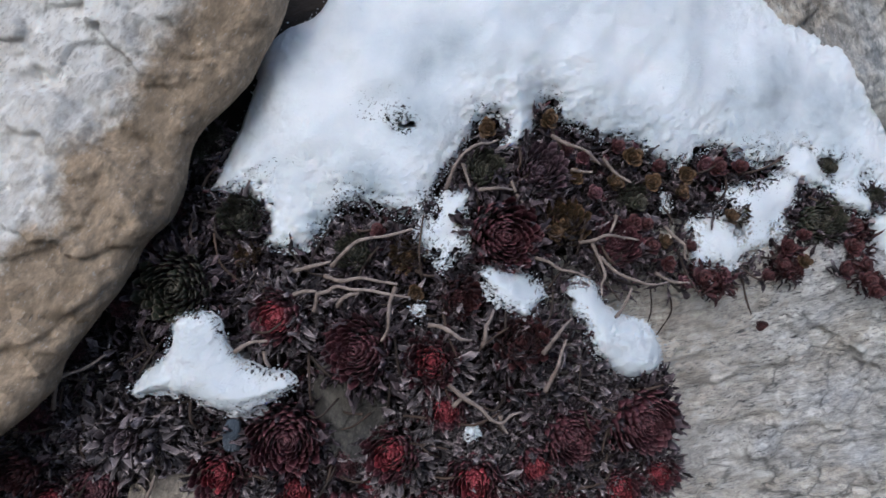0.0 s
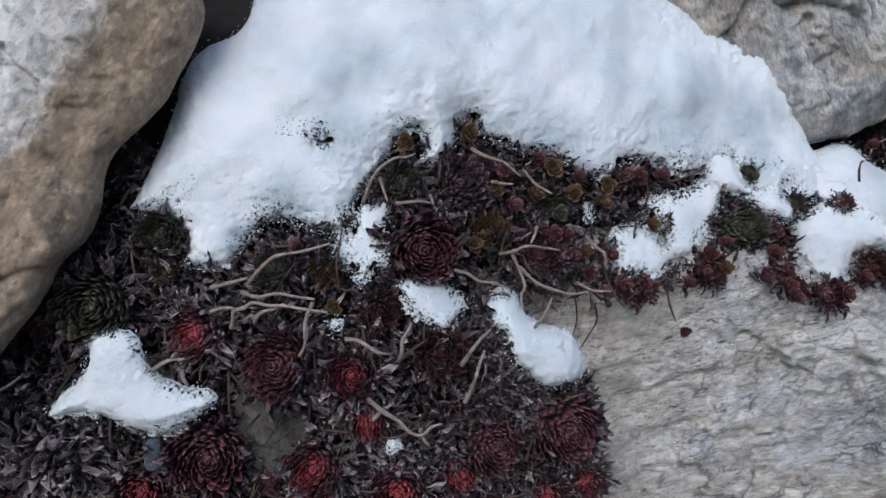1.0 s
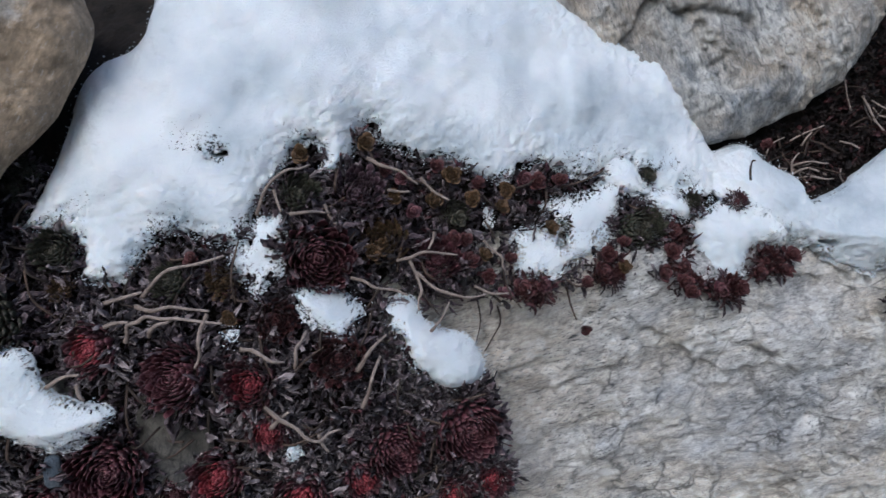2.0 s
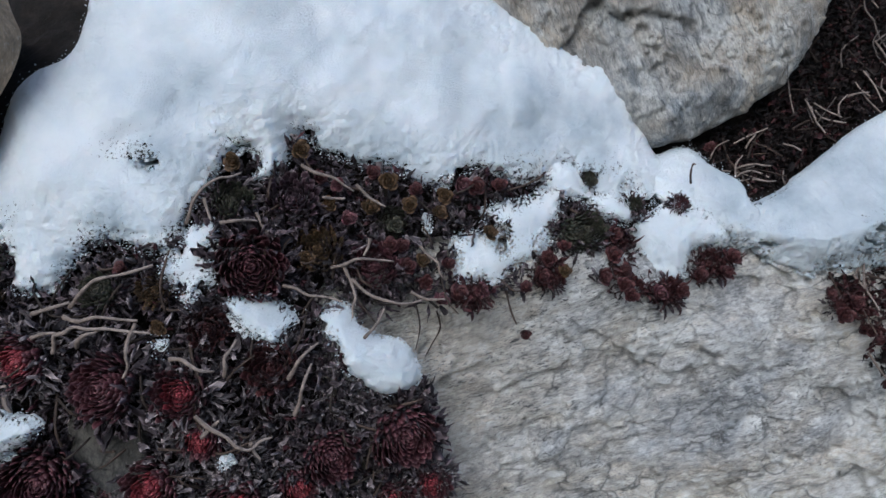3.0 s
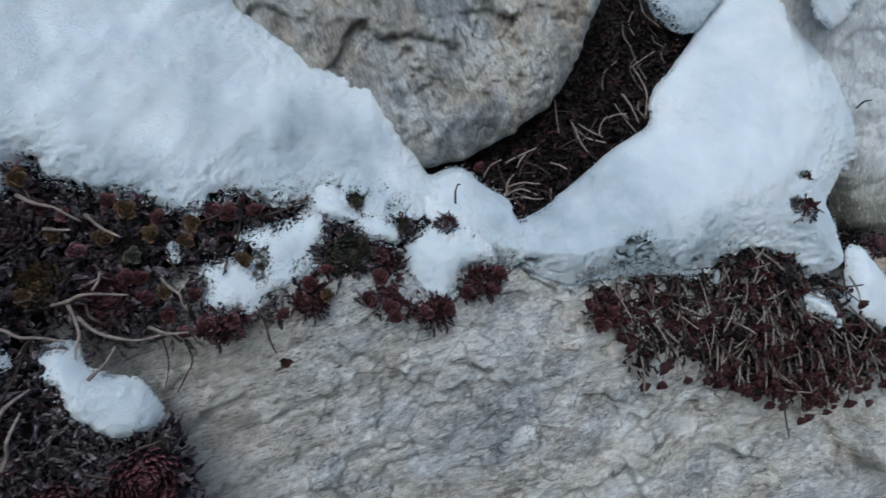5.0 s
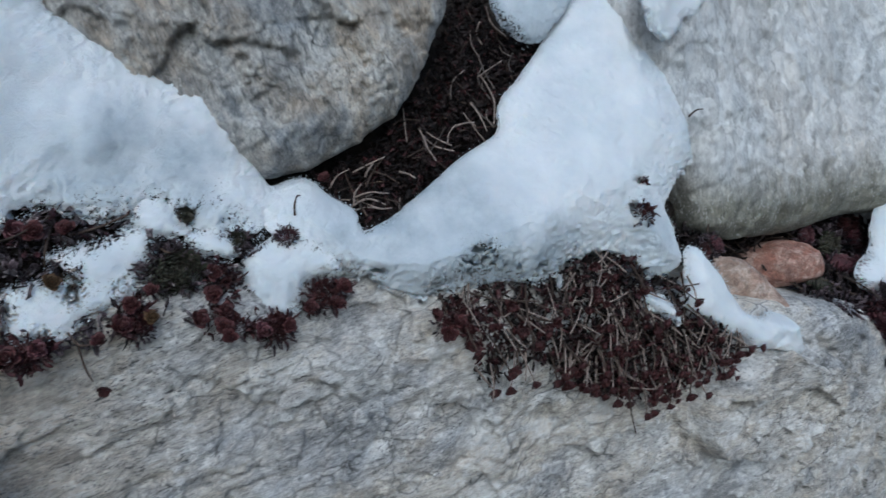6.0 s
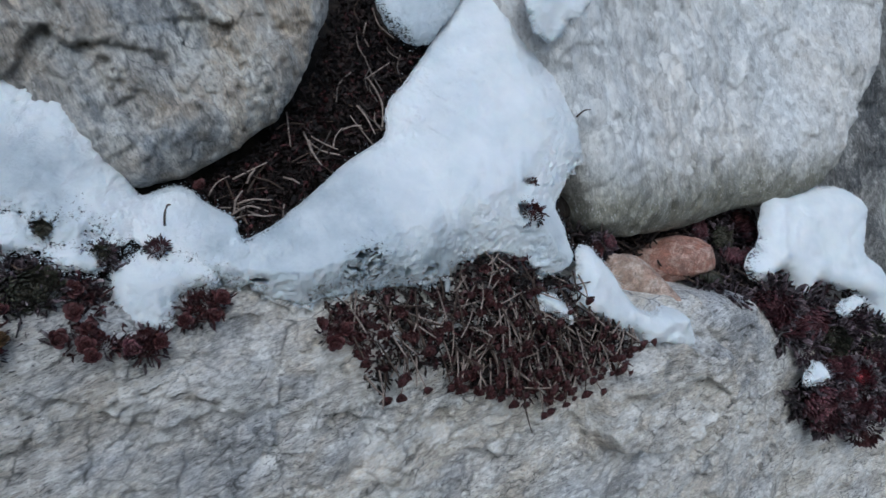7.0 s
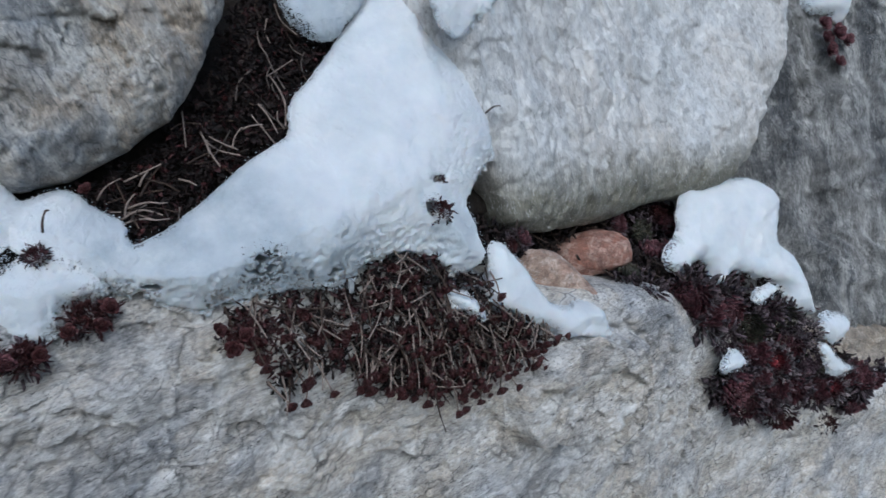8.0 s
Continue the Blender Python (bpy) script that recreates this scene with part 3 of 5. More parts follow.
@functools.lru_cache(None)
def leaf_mesh(skin, variant, lw):
    """One unit leaf, shared by many rosettes."""
    rng = random.Random(50 + variant)
    v, f, uv = leaf_shape(1.0, lw * rng.uniform(0.9, 1.1), 0.14, rng.uniform(0.3, 0.6), rng.uniform(0.05, 0.35), 1.0)
    if skin == "dry":
        v, f, uv = crumpled(1.0, lw * rng.uniform(0.8, 1.2), rng)
    return mesh_from("leaf", v, f, True, uv)


def rosette_meshes(skin, heart, skirt, seed, n, spread, lw, wild, skirts):
    """Joined meshes of one rosette: withered skirt, outer leaves, heart."""
    rng = random.Random(seed)
    made = []
    p = Pile()
    for i in range(skirts):
        a = i * GOLD + rng.uniform(-0.3, 0.3)
        length = rng.uniform(0.16, 0.30)
        tier = i / skirts
        v, f, uv = crumpled(length, length * rng.uniform(0.2, 0.42), rng)
        p.add(v, f, uv, Matrix.Rotation(a, 4, "Z") @ Matrix.Translation((0, 0.30 + 0.20 * tier + rng.uniform(-0.03, 0.03), -0.06 - 0.28 * tier + rng.uniform(-0.04, 0.04))) @ Matrix.Rotation(math.radians(rng.uniform(-5, 62) - 30 * tier), 4, "X") @ Matrix.Rotation(rng.uniform(-0.6, 0.6), 4, "Y"))
    made.append(("withered_skirt", p.mesh("withered_skirt"), LEAF[skirt]))
    cut = n // 2
    for name, lo, hi, mat in (("outer_leaves", cut, n, LEAF[skin]), ("heart", 0, cut, LEAF[heart])):
        p = Pile()
        for i in range(lo, hi):
            m, length = leaf_pose(i, n, spread, rng, wild)
            v, f, uv = leaf_shape(length, lw * length, 0.02, 0.45, rng.uniform(0.05, 0.35) - 0.6 * wild * rng.random(), 1.0)
            p.add(v, f, uv, m)
        made.append((name, p.mesh(name), mat))
    return made


# label, rim leaves, heart, skirt, leaves, rim tilt, leaf width, skirt leaves
KINDS = {
    "R": ("crimson-hearted houseleek rosette with a grey withered skirt", "maroon", "crimson", "dry", 112, 56, 0.58, 120),
    "M": ("large maroon houseleek rosette with tightly packed pointed leaves", "maroon", "maroon", "brown", 136, 58, 0.60, 100),
    "P": ("dark purple houseleek rosette standing up from the cushion", "purple", "purple", "brown", 84, 50, 0.56, 60),
    "G": ("dark green houseleek rosette with brown leaf tips", "green", "green", "brown", 116, 60, 0.66, 70),
    "Y": ("olive bronze houseleek rosette among dry stems", "olive", "olive", "brown", 74, 48, 0.66, 38),
    "D": ("withered grey houseleek rosette of curled dead leaves", "dry", "brown", "dry", 60, 26, 0.62, 90),
    "U": ("rust red houseleek rosette on the ledge", "rust", "rust", "brown", 78, 52, 0.68, 30),
}


@functools.lru_cache(None)
def rosette_set(kind, variant):
    label, skin, heart, skirt, n, spread, lw, skirts = KINDS[kind]
    return rosette_meshes(skin, heart, skirt, hash_of(kind) * 7 + variant, n, spread, lw, 0.8 if kind == "D" else 0.0, skirts)


def hash_of(word):
    return sum(ord(c) * 31 ** i for i, c in enumerate(word)) % 9973


def place_on(x, z, out=0.0, ground=bed_y):
    return Vector((x, float(ground(x, z)) - out, z))


def bed_normal(x, z, rng, wobble=0.3):
    e = 0.01
    dx = (float(bed_y(x + e, z)) - float(bed_y(x - e, z))) / (2 * e)
    dz = (float(bed_y(x, z + e)) - float(bed_y(x, z - e))) / (2 * e)
    return Vector((dx * 0.6 + rng.uniform(-wobble, wobble), -1, dz * 0.7 + 0.12 + rng.uniform(-wobble, wobble))).normalized()


def houseleek(x, z, size, kind, out=0.0, normal=None, group="houseleeks of the cushion", ground=bed_y, split=False):
    rng = random.Random(int((x + 3) * 9000 + (z + 3) * 70001))
    place = place_on(x, z, out + 0.10 * size, ground)
    base = new("houseleek")
    base.matrix_world = aim(place, normal or bed_normal(x, z, rng), rng.uniform(0, 6.28), size)
    tagged(base, KINDS[kind][0], "succulent", group)
    label, skin, heart, skirt, n, spread, lw, skirts = KINDS[kind]
    for name, me, mat in rosette_set(kind, rng.randrange(4)):
        if split and name == "outer_leaves":
            for i in range(n // 2, n):
                m, length = leaf_pose(i, n, spread, rng, 0.8 if kind == "D" else 0.0)
                leaf = part("leaf", leaf_mesh(skin, i % 5, lw), LEAF_ONE[skin], base)
                leaf.matrix_local = m @ Matrix.Scale(length, 4)
        else:
            tagged(part(name, me, mat, base), kind="stuff")
    return base


@functools.lru_cache(None)
def stonecrop_set(skin, variant):
    rng = random.Random(900 + variant + hash_of(skin))
    p, q = Pile(), Pile()
    for i in range(22):
        f = i / 21
        length = 0.12 + 0.38 * f
        v, fc, uv = leaf_shape(length, length * 0.72 + 0.05, 0.05, 0.35, 0.25, 0.0)
        m = Matrix.Rotation(i * GOLD + rng.uniform(-0.15, 0.15), 4, "Z") @ Matrix.Translation((0, 0.02, 0.12 - 0.2 * f)) @ Matrix.Rotation(math.radians(75 - 55 * f), 4, "X")
        (q if i < 8 else p).add(v, fc, uv, m)
    return p.mesh("outer_leaves"), q.mesh("heart")


def stonecrop(place, size, skin, normal, group="stonecrop shoots"):
    rng = random.Random(int(place[0] * 90000) + int(place[2] * 7001))
    base = new("stonecrop_shoot")
    base.matrix_world = aim(place, normal, rng.uniform(0, 6.28), size)
    word = {"olive": "small bronze stonecrop shoot with rounded leaves", "rust": "small rust red stonecrop shoot tip", "green": "small dark green stonecrop shoot", "maroon": "small maroon stonecrop shoot tip"}[skin]
    tagged(base, word, "succulent", group)
    outer, heart = stonecrop_set(skin, rng.randrange(3))
    tagged(part("outer_leaves", outer, LEAF[skin], base), kind="stuff")
    tagged(part("heart", heart, LEAF[skin], base), kind="stuff")
    return base


def dry_stem(points, r0, r1, mat=None, label="pale bent dry stem lying on the cushion", name="dry_stem", ground=bed_y):
    """points: (x, z, height over the bed)."""
    rng = random.Random(int(points[0][0] * 5000 + points[0][1] * 91000))
    path = [place_on(x, z, out, ground) for x, z, out in points]
    v, f, uv = tube(path, r0, r1, 6, rng)
    return tagged(part(name, Pile().add(v, f, uv).mesh(name), mat or STEM), label, "stem", "dry stems")


# ---- the setting: ground, soil, boulders ----
def ground_sheet():
    bm = bmesh.new()
    bmesh.ops.create_grid(bm, x_segments=40, y_segments=40, size=200)
    ob = part("ground", bm, SOIL)
    return tagged(ob, "dark bare winter soil in front of the rockery", "ground", kind="structure")


def soil_bank():
    xs, zs = np.arange(-0.9, 3.0, 0.008), np.arange(0.0, 1.6, 0.008)
    X, Z = np.meshgrid(xs, zs, indexing="ij")
    hidden = 0.12 * (1 - ease(Z, 0.60, 0.66)) * ease(X, 0.0, 0.1) + 0.12 * (1 - ease(Z, 0.735, 0.77)) * ease(X, 0.11, 0.17) + 0.04 * (1 - ease(Z, 0.76, 0.79)) * ease(X, 0.4, 0.5)
    hidden = hidden + 0.30 * ease(X, 1.15, 1.32) * ease(Z, 0.62, 0.72) + 0.35 * ease(X, 1.5, 1.65) + 0.07 * ease(X, 0.86, 0.98) * ease(Z, 0.70, 0.78)
    Y = bed_y(X, Z) + 0.022 + hidden + 0.05 * np.clip((Z - 0.9) / 0.1, 0, 1.5) + 0.035 * ease(Z, 0.80, 0.84) * ease(X, 0.4, 0.5) + 0.008 * fbm(X * 30, 0 * X, Z * 30, 4)
    nx, nz = X.shape
    idx = np.arange(nx * nz).reshape(nx, nz)
    f = np.stack([idx[:-1, :-1].ravel(), idx[1:, :-1].ravel(), idx[1:, 1:].ravel(), idx[:-1, 1:].ravel()], 1)
    me = mesh_from("soil_bank", np.stack([X.ravel(), Y.ravel(), Z.ravel()], 1), f)
    return tagged(part("soil_bank", me, SOIL), "dark crumbly soil in the joints between the boulders", "soil", kind="structure")


ground_sheet()
soil_bank()

ROCK_L = [(-0.085, 1.04), (-0.066, 0.966), (-0.066, 0.951), (-0.069, 0.935), (-0.08, 0.915), (-0.089, 0.897), (-0.102, 0.879), (-0.12, 0.863), (-0.129, 0.846), (-0.131, 0.823), (-0.138, 0.803), (-0.155, 0.786), (-0.161, 0.764), (-0.179, 0.739), (-0.197, 0.711), (-0.2, 0.696), (-0.215, 0.681), (-0.231, 0.666), (-0.3, 0.62), (-0.42, 0.6), (-0.457, 1.04)]
LEDGES_WEST = [(-0.190, 0.927, -0.204, 0.903, 0.004), (-0.204, 0.903, -0.189, 0.863, 0.0025), (-0.173, 0.876, -0.188, 0.862, 0.003), (-0.136, 0.922, -0.131, 0.906, 0.0025), (-0.168, 0.853, -0.147, 0.839, 0.002), (-0.227, 0.825, -0.199, 0.837, 0.002)]
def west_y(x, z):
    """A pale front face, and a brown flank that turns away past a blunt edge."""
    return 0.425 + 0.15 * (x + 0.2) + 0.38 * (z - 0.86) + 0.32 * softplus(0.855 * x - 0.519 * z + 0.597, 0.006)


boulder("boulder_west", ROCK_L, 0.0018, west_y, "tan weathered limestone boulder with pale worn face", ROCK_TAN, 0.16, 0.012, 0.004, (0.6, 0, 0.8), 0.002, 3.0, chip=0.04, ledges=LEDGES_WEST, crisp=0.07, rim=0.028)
ROCK_B = [(-0.42, -0.2), (-0.42, 0.66), (-0.2, 0.70), (0.0, 0.74), (0.1, 0.77), (0.2, 0.79), (0.35, 0.79), (0.5, 0.78), (0.65, 0.775), (0.8, 0.77), (0.944, 0.706), (1.033, 0.684), (1.084, 0.689), (1.241, 0.655), (1.454, 0.567), (1.595, 0.498), (1.777, 0.397), (1.967, 0.296), (2.3, 0.30), (2.6, 0.28), (2.6, -0.2)]
LEDGES_SOUTH = [(0.337, 0.61, 0.433, 0.614, 0.008), (0.415, 0.643, 0.448, 0.65, 0.007), (0.466, 0.68, 0.495, 0.676, 0.008), (0.554, 0.71, 0.532, 0.606, 0.007), (0.634, 0.66, 0.644, 0.593, 0.008), (0.644, 0.596, 0.61, 0.561, 0.007), (0.27, 0.647, 0.322, 0.669, 0.005), (0.595, 0.77, 0.587, 0.726, 0.004), (0.406, 0.692, 0.428, 0.661, 0.006), (0.29, 0.608, 0.337, 0.617, 0.005), (0.497, 0.615, 0.555, 0.619, 0.004), (1.114, 0.447, 1.189, 0.452, 0.009), (1.189, 0.452, 1.278, 0.439, 0.01), (1.278, 0.439, 1.283, 0.489, 0.01), (1.283, 0.489, 1.232, 0.551, 0.008), (0.534, 0.614, 0.545, 0.682, 0.008), (0.545, 0.682, 0.558, 0.727, 0.009), (0.642, 0.645, 0.653, 0.603, 0.007), (0.475, 0.684, 0.498, 0.681, 0.008), (0.729, 0.537, 0.789, 0.546, 0.006), (0.424, 0.678, 0.447, 0.675, 0.007)]
boulder("boulder_south", ROCK_B, 0.0019, lambda x, z: lower_y(x, z) + 0.004 + 0.028 * ease(z, 0.68, 0.76) * ease(x, 0.36, 0.55), "large pale grey layered limestone boulder below the ledge", ROCK_LOW, 0.35, 0.05, 0.002, (-0.25, 0, 0.97), 0.0012, 8.0, chip=0.08, crisp=0.07, fine=(0.1, 1.4, 0.42, 0.0055), ledges=LEDGES_SOUTH, plates=((1.062, 0.563, 0.125, 0.075, 0.03),))
ROCK_C = [(0.192, 1.115), (0.235, 1.025), (0.311, 0.944), (0.385, 0.897), (0.434, 0.86), (0.451, 0.853), (0.492, 0.861), (0.528, 0.877), (0.56, 0.896), (0.592, 0.918), (0.619, 0.959), (0.639, 0.994), (0.653, 1.029), (0.674, 1.147)]
boulder("boulder_north", ROCK_C, 0.0022, lambda x, z: 0.655 + 0.27 * (z - 0.9) + 0.05 * (x - 0.45), "grey boulder streaked dark and ochre above the snow", ROCK_MID, 0.3, 0.06, 0.003, (0.93, 0, 0.35), 0.0035, 15.0, chip=0.10, crisp=0.12)
ROCK_D = [(0.862, 1.162), (0.861, 1.042), (0.90, 0.96), (0.94, 0.88), (0.972, 0.823), (0.985, 0.791), (1.005, 0.764), (1.042, 0.748), (1.129, 0.738), (1.222, 0.733), (1.306, 0.741), (1.381, 0.745), (1.475, 0.757), (1.56, 0.779), (1.596, 0.822), (1.634, 0.883), (1.658, 0.934), (1.698, 0.986), (1.713, 1.049), (1.73, 1.123), (1.76, 1.307)]
boulder("boulder_east", ROCK_D, 0.0034, white_y, "big whitish weathered limestone boulder, greenish-brown underside with painted shade", ROCK_WHITE, 0.35, 0.09, 0.005, (0.95, 0, 0.28), 0.0035, 22.0, chip=0.03, crisp=0.04)
ROCK_E = [(1.85, 1.36), (1.86, 1.181), (1.86, 1.066), (1.86, 0.982), (1.83, 0.86), (1.80, 0.772), (1.85, 0.70), (1.939, 0.58), (2.003, 0.49), (2.063, 0.37), (2.135, 0.352), (2.209, 0.365), (2.36, 0.38), (2.36, 1.362)]
boulder("boulder_far_east", ROCK_E, 0.005, slab_y, "dark grey slabby boulder with pale upright streaks", ROCK_DARK, 0.3, 0.07, 0.008, (0.95, 0, 0.3), 0.016, 31.0, chip=0.04, crisp=0.05)
ROCK_F = [(1.977, 0.413), (2.072, 0.386), (2.178, 0.387), (2.33, 0.38), (2.425, -0.144), (2.257, -0.114), (2.031, 0.23)]
boulder("boulder_low_east", ROCK_F, 0.006, lambda x, z: 0.90 - 0.3 * (x - 1.75), "buff brown boulder behind the hanging plants", ROCK_BUFF, 0.3, 0.05, 0.01, (0, 0, 1), 0.004, 40.0)

# ---- snow ----
MAIN_DRIFT = [(-0.05, 1.024), (-0.045, 0.985), (-0.052, 0.95), (-0.064, 0.939), (-0.077, 0.935), (-0.092, 0.923), (-0.098, 0.907), (-0.101, 0.884), (-0.106, 0.861), (-0.113, 0.844), (-0.121, 0.822), (-0.128, 0.814), (-0.113, 0.81), (-0.098, 0.812), (-0.083, 0.805), (-0.076, 0.793), (-0.079, 0.781), (-0.065, 0.776), (-0.053, 0.778), (-0.04, 0.784), (-0.031, 0.804), (-0.011, 0.811), (0.006, 0.806), (0.023, 0.801), (0.038, 0.805), (0.041, 0.823), (0.05, 0.836), (0.065, 0.857), (0.073, 0.872), (0.084, 0.876), (0.095, 0.866), (0.088, 0.851), (0.104, 0.849), (0.115, 0.862), (0.117, 0.88), (0.126, 0.88), (0.138, 0.866), (0.16, 0.86), (0.179, 0.854), (0.202, 0.85), (0.21, 0.84), (0.246, 0.834), (0.257, 0.847), (0.272, 0.851), (0.291, 0.84), (0.315, 0.834), (0.358, 0.844), (0.347, 0.827), (0.374, 0.82), (0.399, 0.801), (0.412, 0.816), (0.432, 0.81), (0.453, 0.824), (0.474, 0.837), (0.47, 0.845), (0.449, 0.85), (0.441, 0.866), (0.436, 0.897), (0.434, 0.92), (0.424, 0.941), (0.403, 0.953), (0.371, 0.956), (0.342, 0.97), (0.309, 0.985), (0.287, 0.998), (0.267, 1.01), (0.28, 1.06)]
snow_patch(MAIN_DRIFT, "thick drift of old white snow over the plant cushion", thick=0.026, wide=0.05, holes=((0.016, 0.867, 0.002), (0.373, 0.837, 0.008),), spots=((0.018, 0.87, 0.011), (-0.023, 0.806, 0.02), (0.124, 0.862, 0.022), (0.085, 0.853, 0.021), (0.183, 0.852, 0.029), (0.24, 0.839, 0.02),), wet_shade=((0.189, 0.857, 0.054), (-0.005, 0.825, 0.032), (0.041, 0.919, 0.038), (0.133, 0.866, 0.032), (0.305, 0.878, 0.051), (-0.038, 0.798, 0.024), (0.324, 0.907, 0.049), (0.37, 0.884, 0.046), (0.327, 0.877, 0.03), (0.382, 0.852, 0.03), (0.291, 0.867, 0.03), (0.03, 0.872, 0.035), (0.396, 0.886, 0.030), (0.393, 0.893, 0.024),), lace=0.036, all_round=0.12, base=0.006, lumps=0.006, settle=0.04, name="snow_drift")
SIDE_LOBE = [(0.241, 0.799), (0.265, 0.799), (0.277, 0.805), (0.267, 0.816), (0.284, 0.821), (0.308, 0.822), (0.331, 0.831), (0.348, 0.832), (0.349, 0.819), (0.335, 0.799), (0.331, 0.78), (0.31, 0.77), (0.291, 0.766), (0.28, 0.759), (0.263, 0.762), (0.247, 0.76), (0.244, 0.779)]
snow_patch(SIDE_LOBE, "granular snow lobe between small shoots", thick=0.01, wide=0.016, lace=0.042, all_round=0.85, lift=0.004, holes=((0.277, 0.801, 0.009), (0.288, 0.791, 0.006),), spots=((0.245, 0.780, 0.020), (0.289, 0.785, 0.021), (0.320, 0.785, 0.019),))
HEAP = [(0.431, 0.855), (0.452, 0.849), (0.48, 0.859), (0.497, 0.852), (0.508, 0.838), (0.531, 0.828), (0.529, 0.811), (0.539, 0.809), (0.582, 0.827), (0.616, 0.849), (0.645, 0.871), (0.678, 0.887), (0.703, 0.899), (0.706, 0.933), (0.737, 0.957), (0.767, 0.987), (0.797, 1.017), (0.827, 1.045), (0.848, 1.069), (0.844, 1.127), (0.925, 1.135), (0.908, 1.033), (0.936, 1.008), (0.949, 0.964), (0.952, 0.927), (0.957, 0.89), (0.944, 0.862), (0.922, 0.848), (0.906, 0.83), (0.889, 0.814), (0.897, 0.795), (0.895, 0.784), (0.902, 0.763), (0.892, 0.75), (0.873, 0.742), (0.847, 0.743), (0.835, 0.757), (0.813, 0.772), (0.784, 0.773), (0.755, 0.767), (0.734, 0.759), (0.719, 0.747), (0.678, 0.75), (0.639, 0.75), (0.609, 0.75), (0.58, 0.744), (0.551, 0.755), (0.51, 0.772), (0.486, 0.781), (0.456, 0.805), (0.436, 0.815), (0.423, 0.83)]
# Grey spots paint the mound's shaded left slope as well as its melt.
snow_patch(HEAP, "heaped white snow wedged between boulders, melting along its icy foot", thick=0.05, wide=0.085, holes=((0.829, 0.821, 0.010), (0.837, 0.85, 0.004), (0.643, 0.783, 0.005), (0.631, 0.77, 0.004),), spots=((0.641, 0.781, 0.044), (0.676, 0.76, 0.042), (0.594, 0.759, 0.030), (0.76, 0.775, 0.030), (0.542, 0.77, 0.023), (0.713, 0.763, 0.031),), wet_shade=((0.645, 0.788, 0.105), (0.566, 0.806, 0.074), (0.718, 0.783, 0.072), (0.513, 0.805, 0.047), (0.628, 0.841, 0.068), (0.846, 0.791, 0.053),), lace=0.02, all_round=0.12, base=0.006, lumps=0.008, settle=0.07, swell=1.2, name="snow_mound")
BRANCH = [(0.333, 0.86), (0.36, 0.857), (0.365, 0.845), (0.368, 0.827), (0.384, 0.825), (0.39, 0.832), (0.406, 0.818), (0.417, 0.809), (0.412, 0.797), (0.404, 0.793), (0.387, 0.8), (0.374, 0.808), (0.36, 0.82), (0.345, 0.82), (0.329, 0.835)]
snow_patch(BRANCH, "granular snow bridge from the drift to the lower lobes", thick=0.012, wide=0.018, lace=0.024, all_round=0.8, lift=0.006)
LOW_LOBE = [(0.416, 0.797), (0.435, 0.806), (0.455, 0.815), (0.481, 0.814), (0.508, 0.797), (0.515, 0.777), (0.509, 0.765), (0.476, 0.77), (0.463, 0.742), (0.43, 0.75), (0.417, 0.764)]
snow_patch(LOW_LOBE, "rounded snow lobe on the boulder rim", thick=0.02, wide=0.03, lace=0.024, all_round=0.7, settle=0.03)
TONGUE = [(0.91, 0.773), (0.927, 0.769), (0.938, 0.754), (0.955, 0.734), (0.977, 0.697), (1.004, 0.68), (1.057, 0.678), (1.075, 0.674), (1.083, 0.648), (1.1, 0.621), (1.054, 0.631), (1.024, 0.641), (1.001, 0.642), (0.978, 0.659), (0.952, 0.671), (0.927, 0.689), (0.902, 0.696), (0.894, 0.718), (0.904, 0.744)]
snow_patch(TONGUE, "narrow snow tongue beside the reddish stones", thick=0.012, wide=0.016)
TUFT_SNOW = [(0.83, 0.728), (0.859, 0.728), (0.881, 0.702), (0.88, 0.688), (0.851, 0.706)]
snow_patch(TUFT_SNOW, "small snow pad on the stem tuft", thick=0.008, wide=0.012, lift=0.012)
BACK_SNOW = [(0.731, 1.111), (0.718, 1.044), (0.726, 1.018), (0.755, 0.996), (0.788, 1.009), (0.832, 1.052), (0.86, 1.125)]
snow_patch(BACK_SNOW, "snow clump in the joint behind the heap", lift=-0.0, thick=0.025, wide=0.04, wet_shade=((0.773, 1.048, 0.344),))
CREST_SNOW = [(0.864, 1.091), (1.011, 1.112), (0.977, 1.04), (0.928, 1.026), (0.905, 0.997), (0.878, 1.006), (0.86, 1.036)]
snow_patch(CREST_SNOW, "thin snow crust on the white boulder", thick=0.01, wide=0.02, ground=white_y)
EAST_SNOW = [(1.433, 0.78), (1.477, 0.775), (1.56, 0.788), (1.64, 0.78), (1.69, 0.755), (1.664, 0.695), (1.642, 0.667), (1.692, 0.641), (1.699, 0.599), (1.703, 0.548), (1.712, 0.522), (1.665, 0.536), (1.633, 0.556), (1.636, 0.592), (1.59, 0.603), (1.54, 0.622), (1.497, 0.633), (1.463, 0.604), (1.445, 0.644), (1.41, 0.664), (1.351, 0.642), (1.307, 0.674), (1.333, 0.695), (1.383, 0.707), (1.395, 0.74)]
snow_patch(EAST_SNOW, "clean snow cap over the hanging plants", thick=0.03, wide=0.035, step=0.003, ground=east_y)
EAST_BIT_A = [(1.693, 0.538), (1.746, 0.533), (1.778, 0.516), (1.766, 0.493), (1.728, 0.475), (1.688, 0.493), (1.682, 0.518)]
snow_patch(EAST_BIT_A, "small snow pad on dark rosettes", thick=0.012, wide=0.02, lift=0.03, lace=0.02, all_round=0.8, ground=east_y)
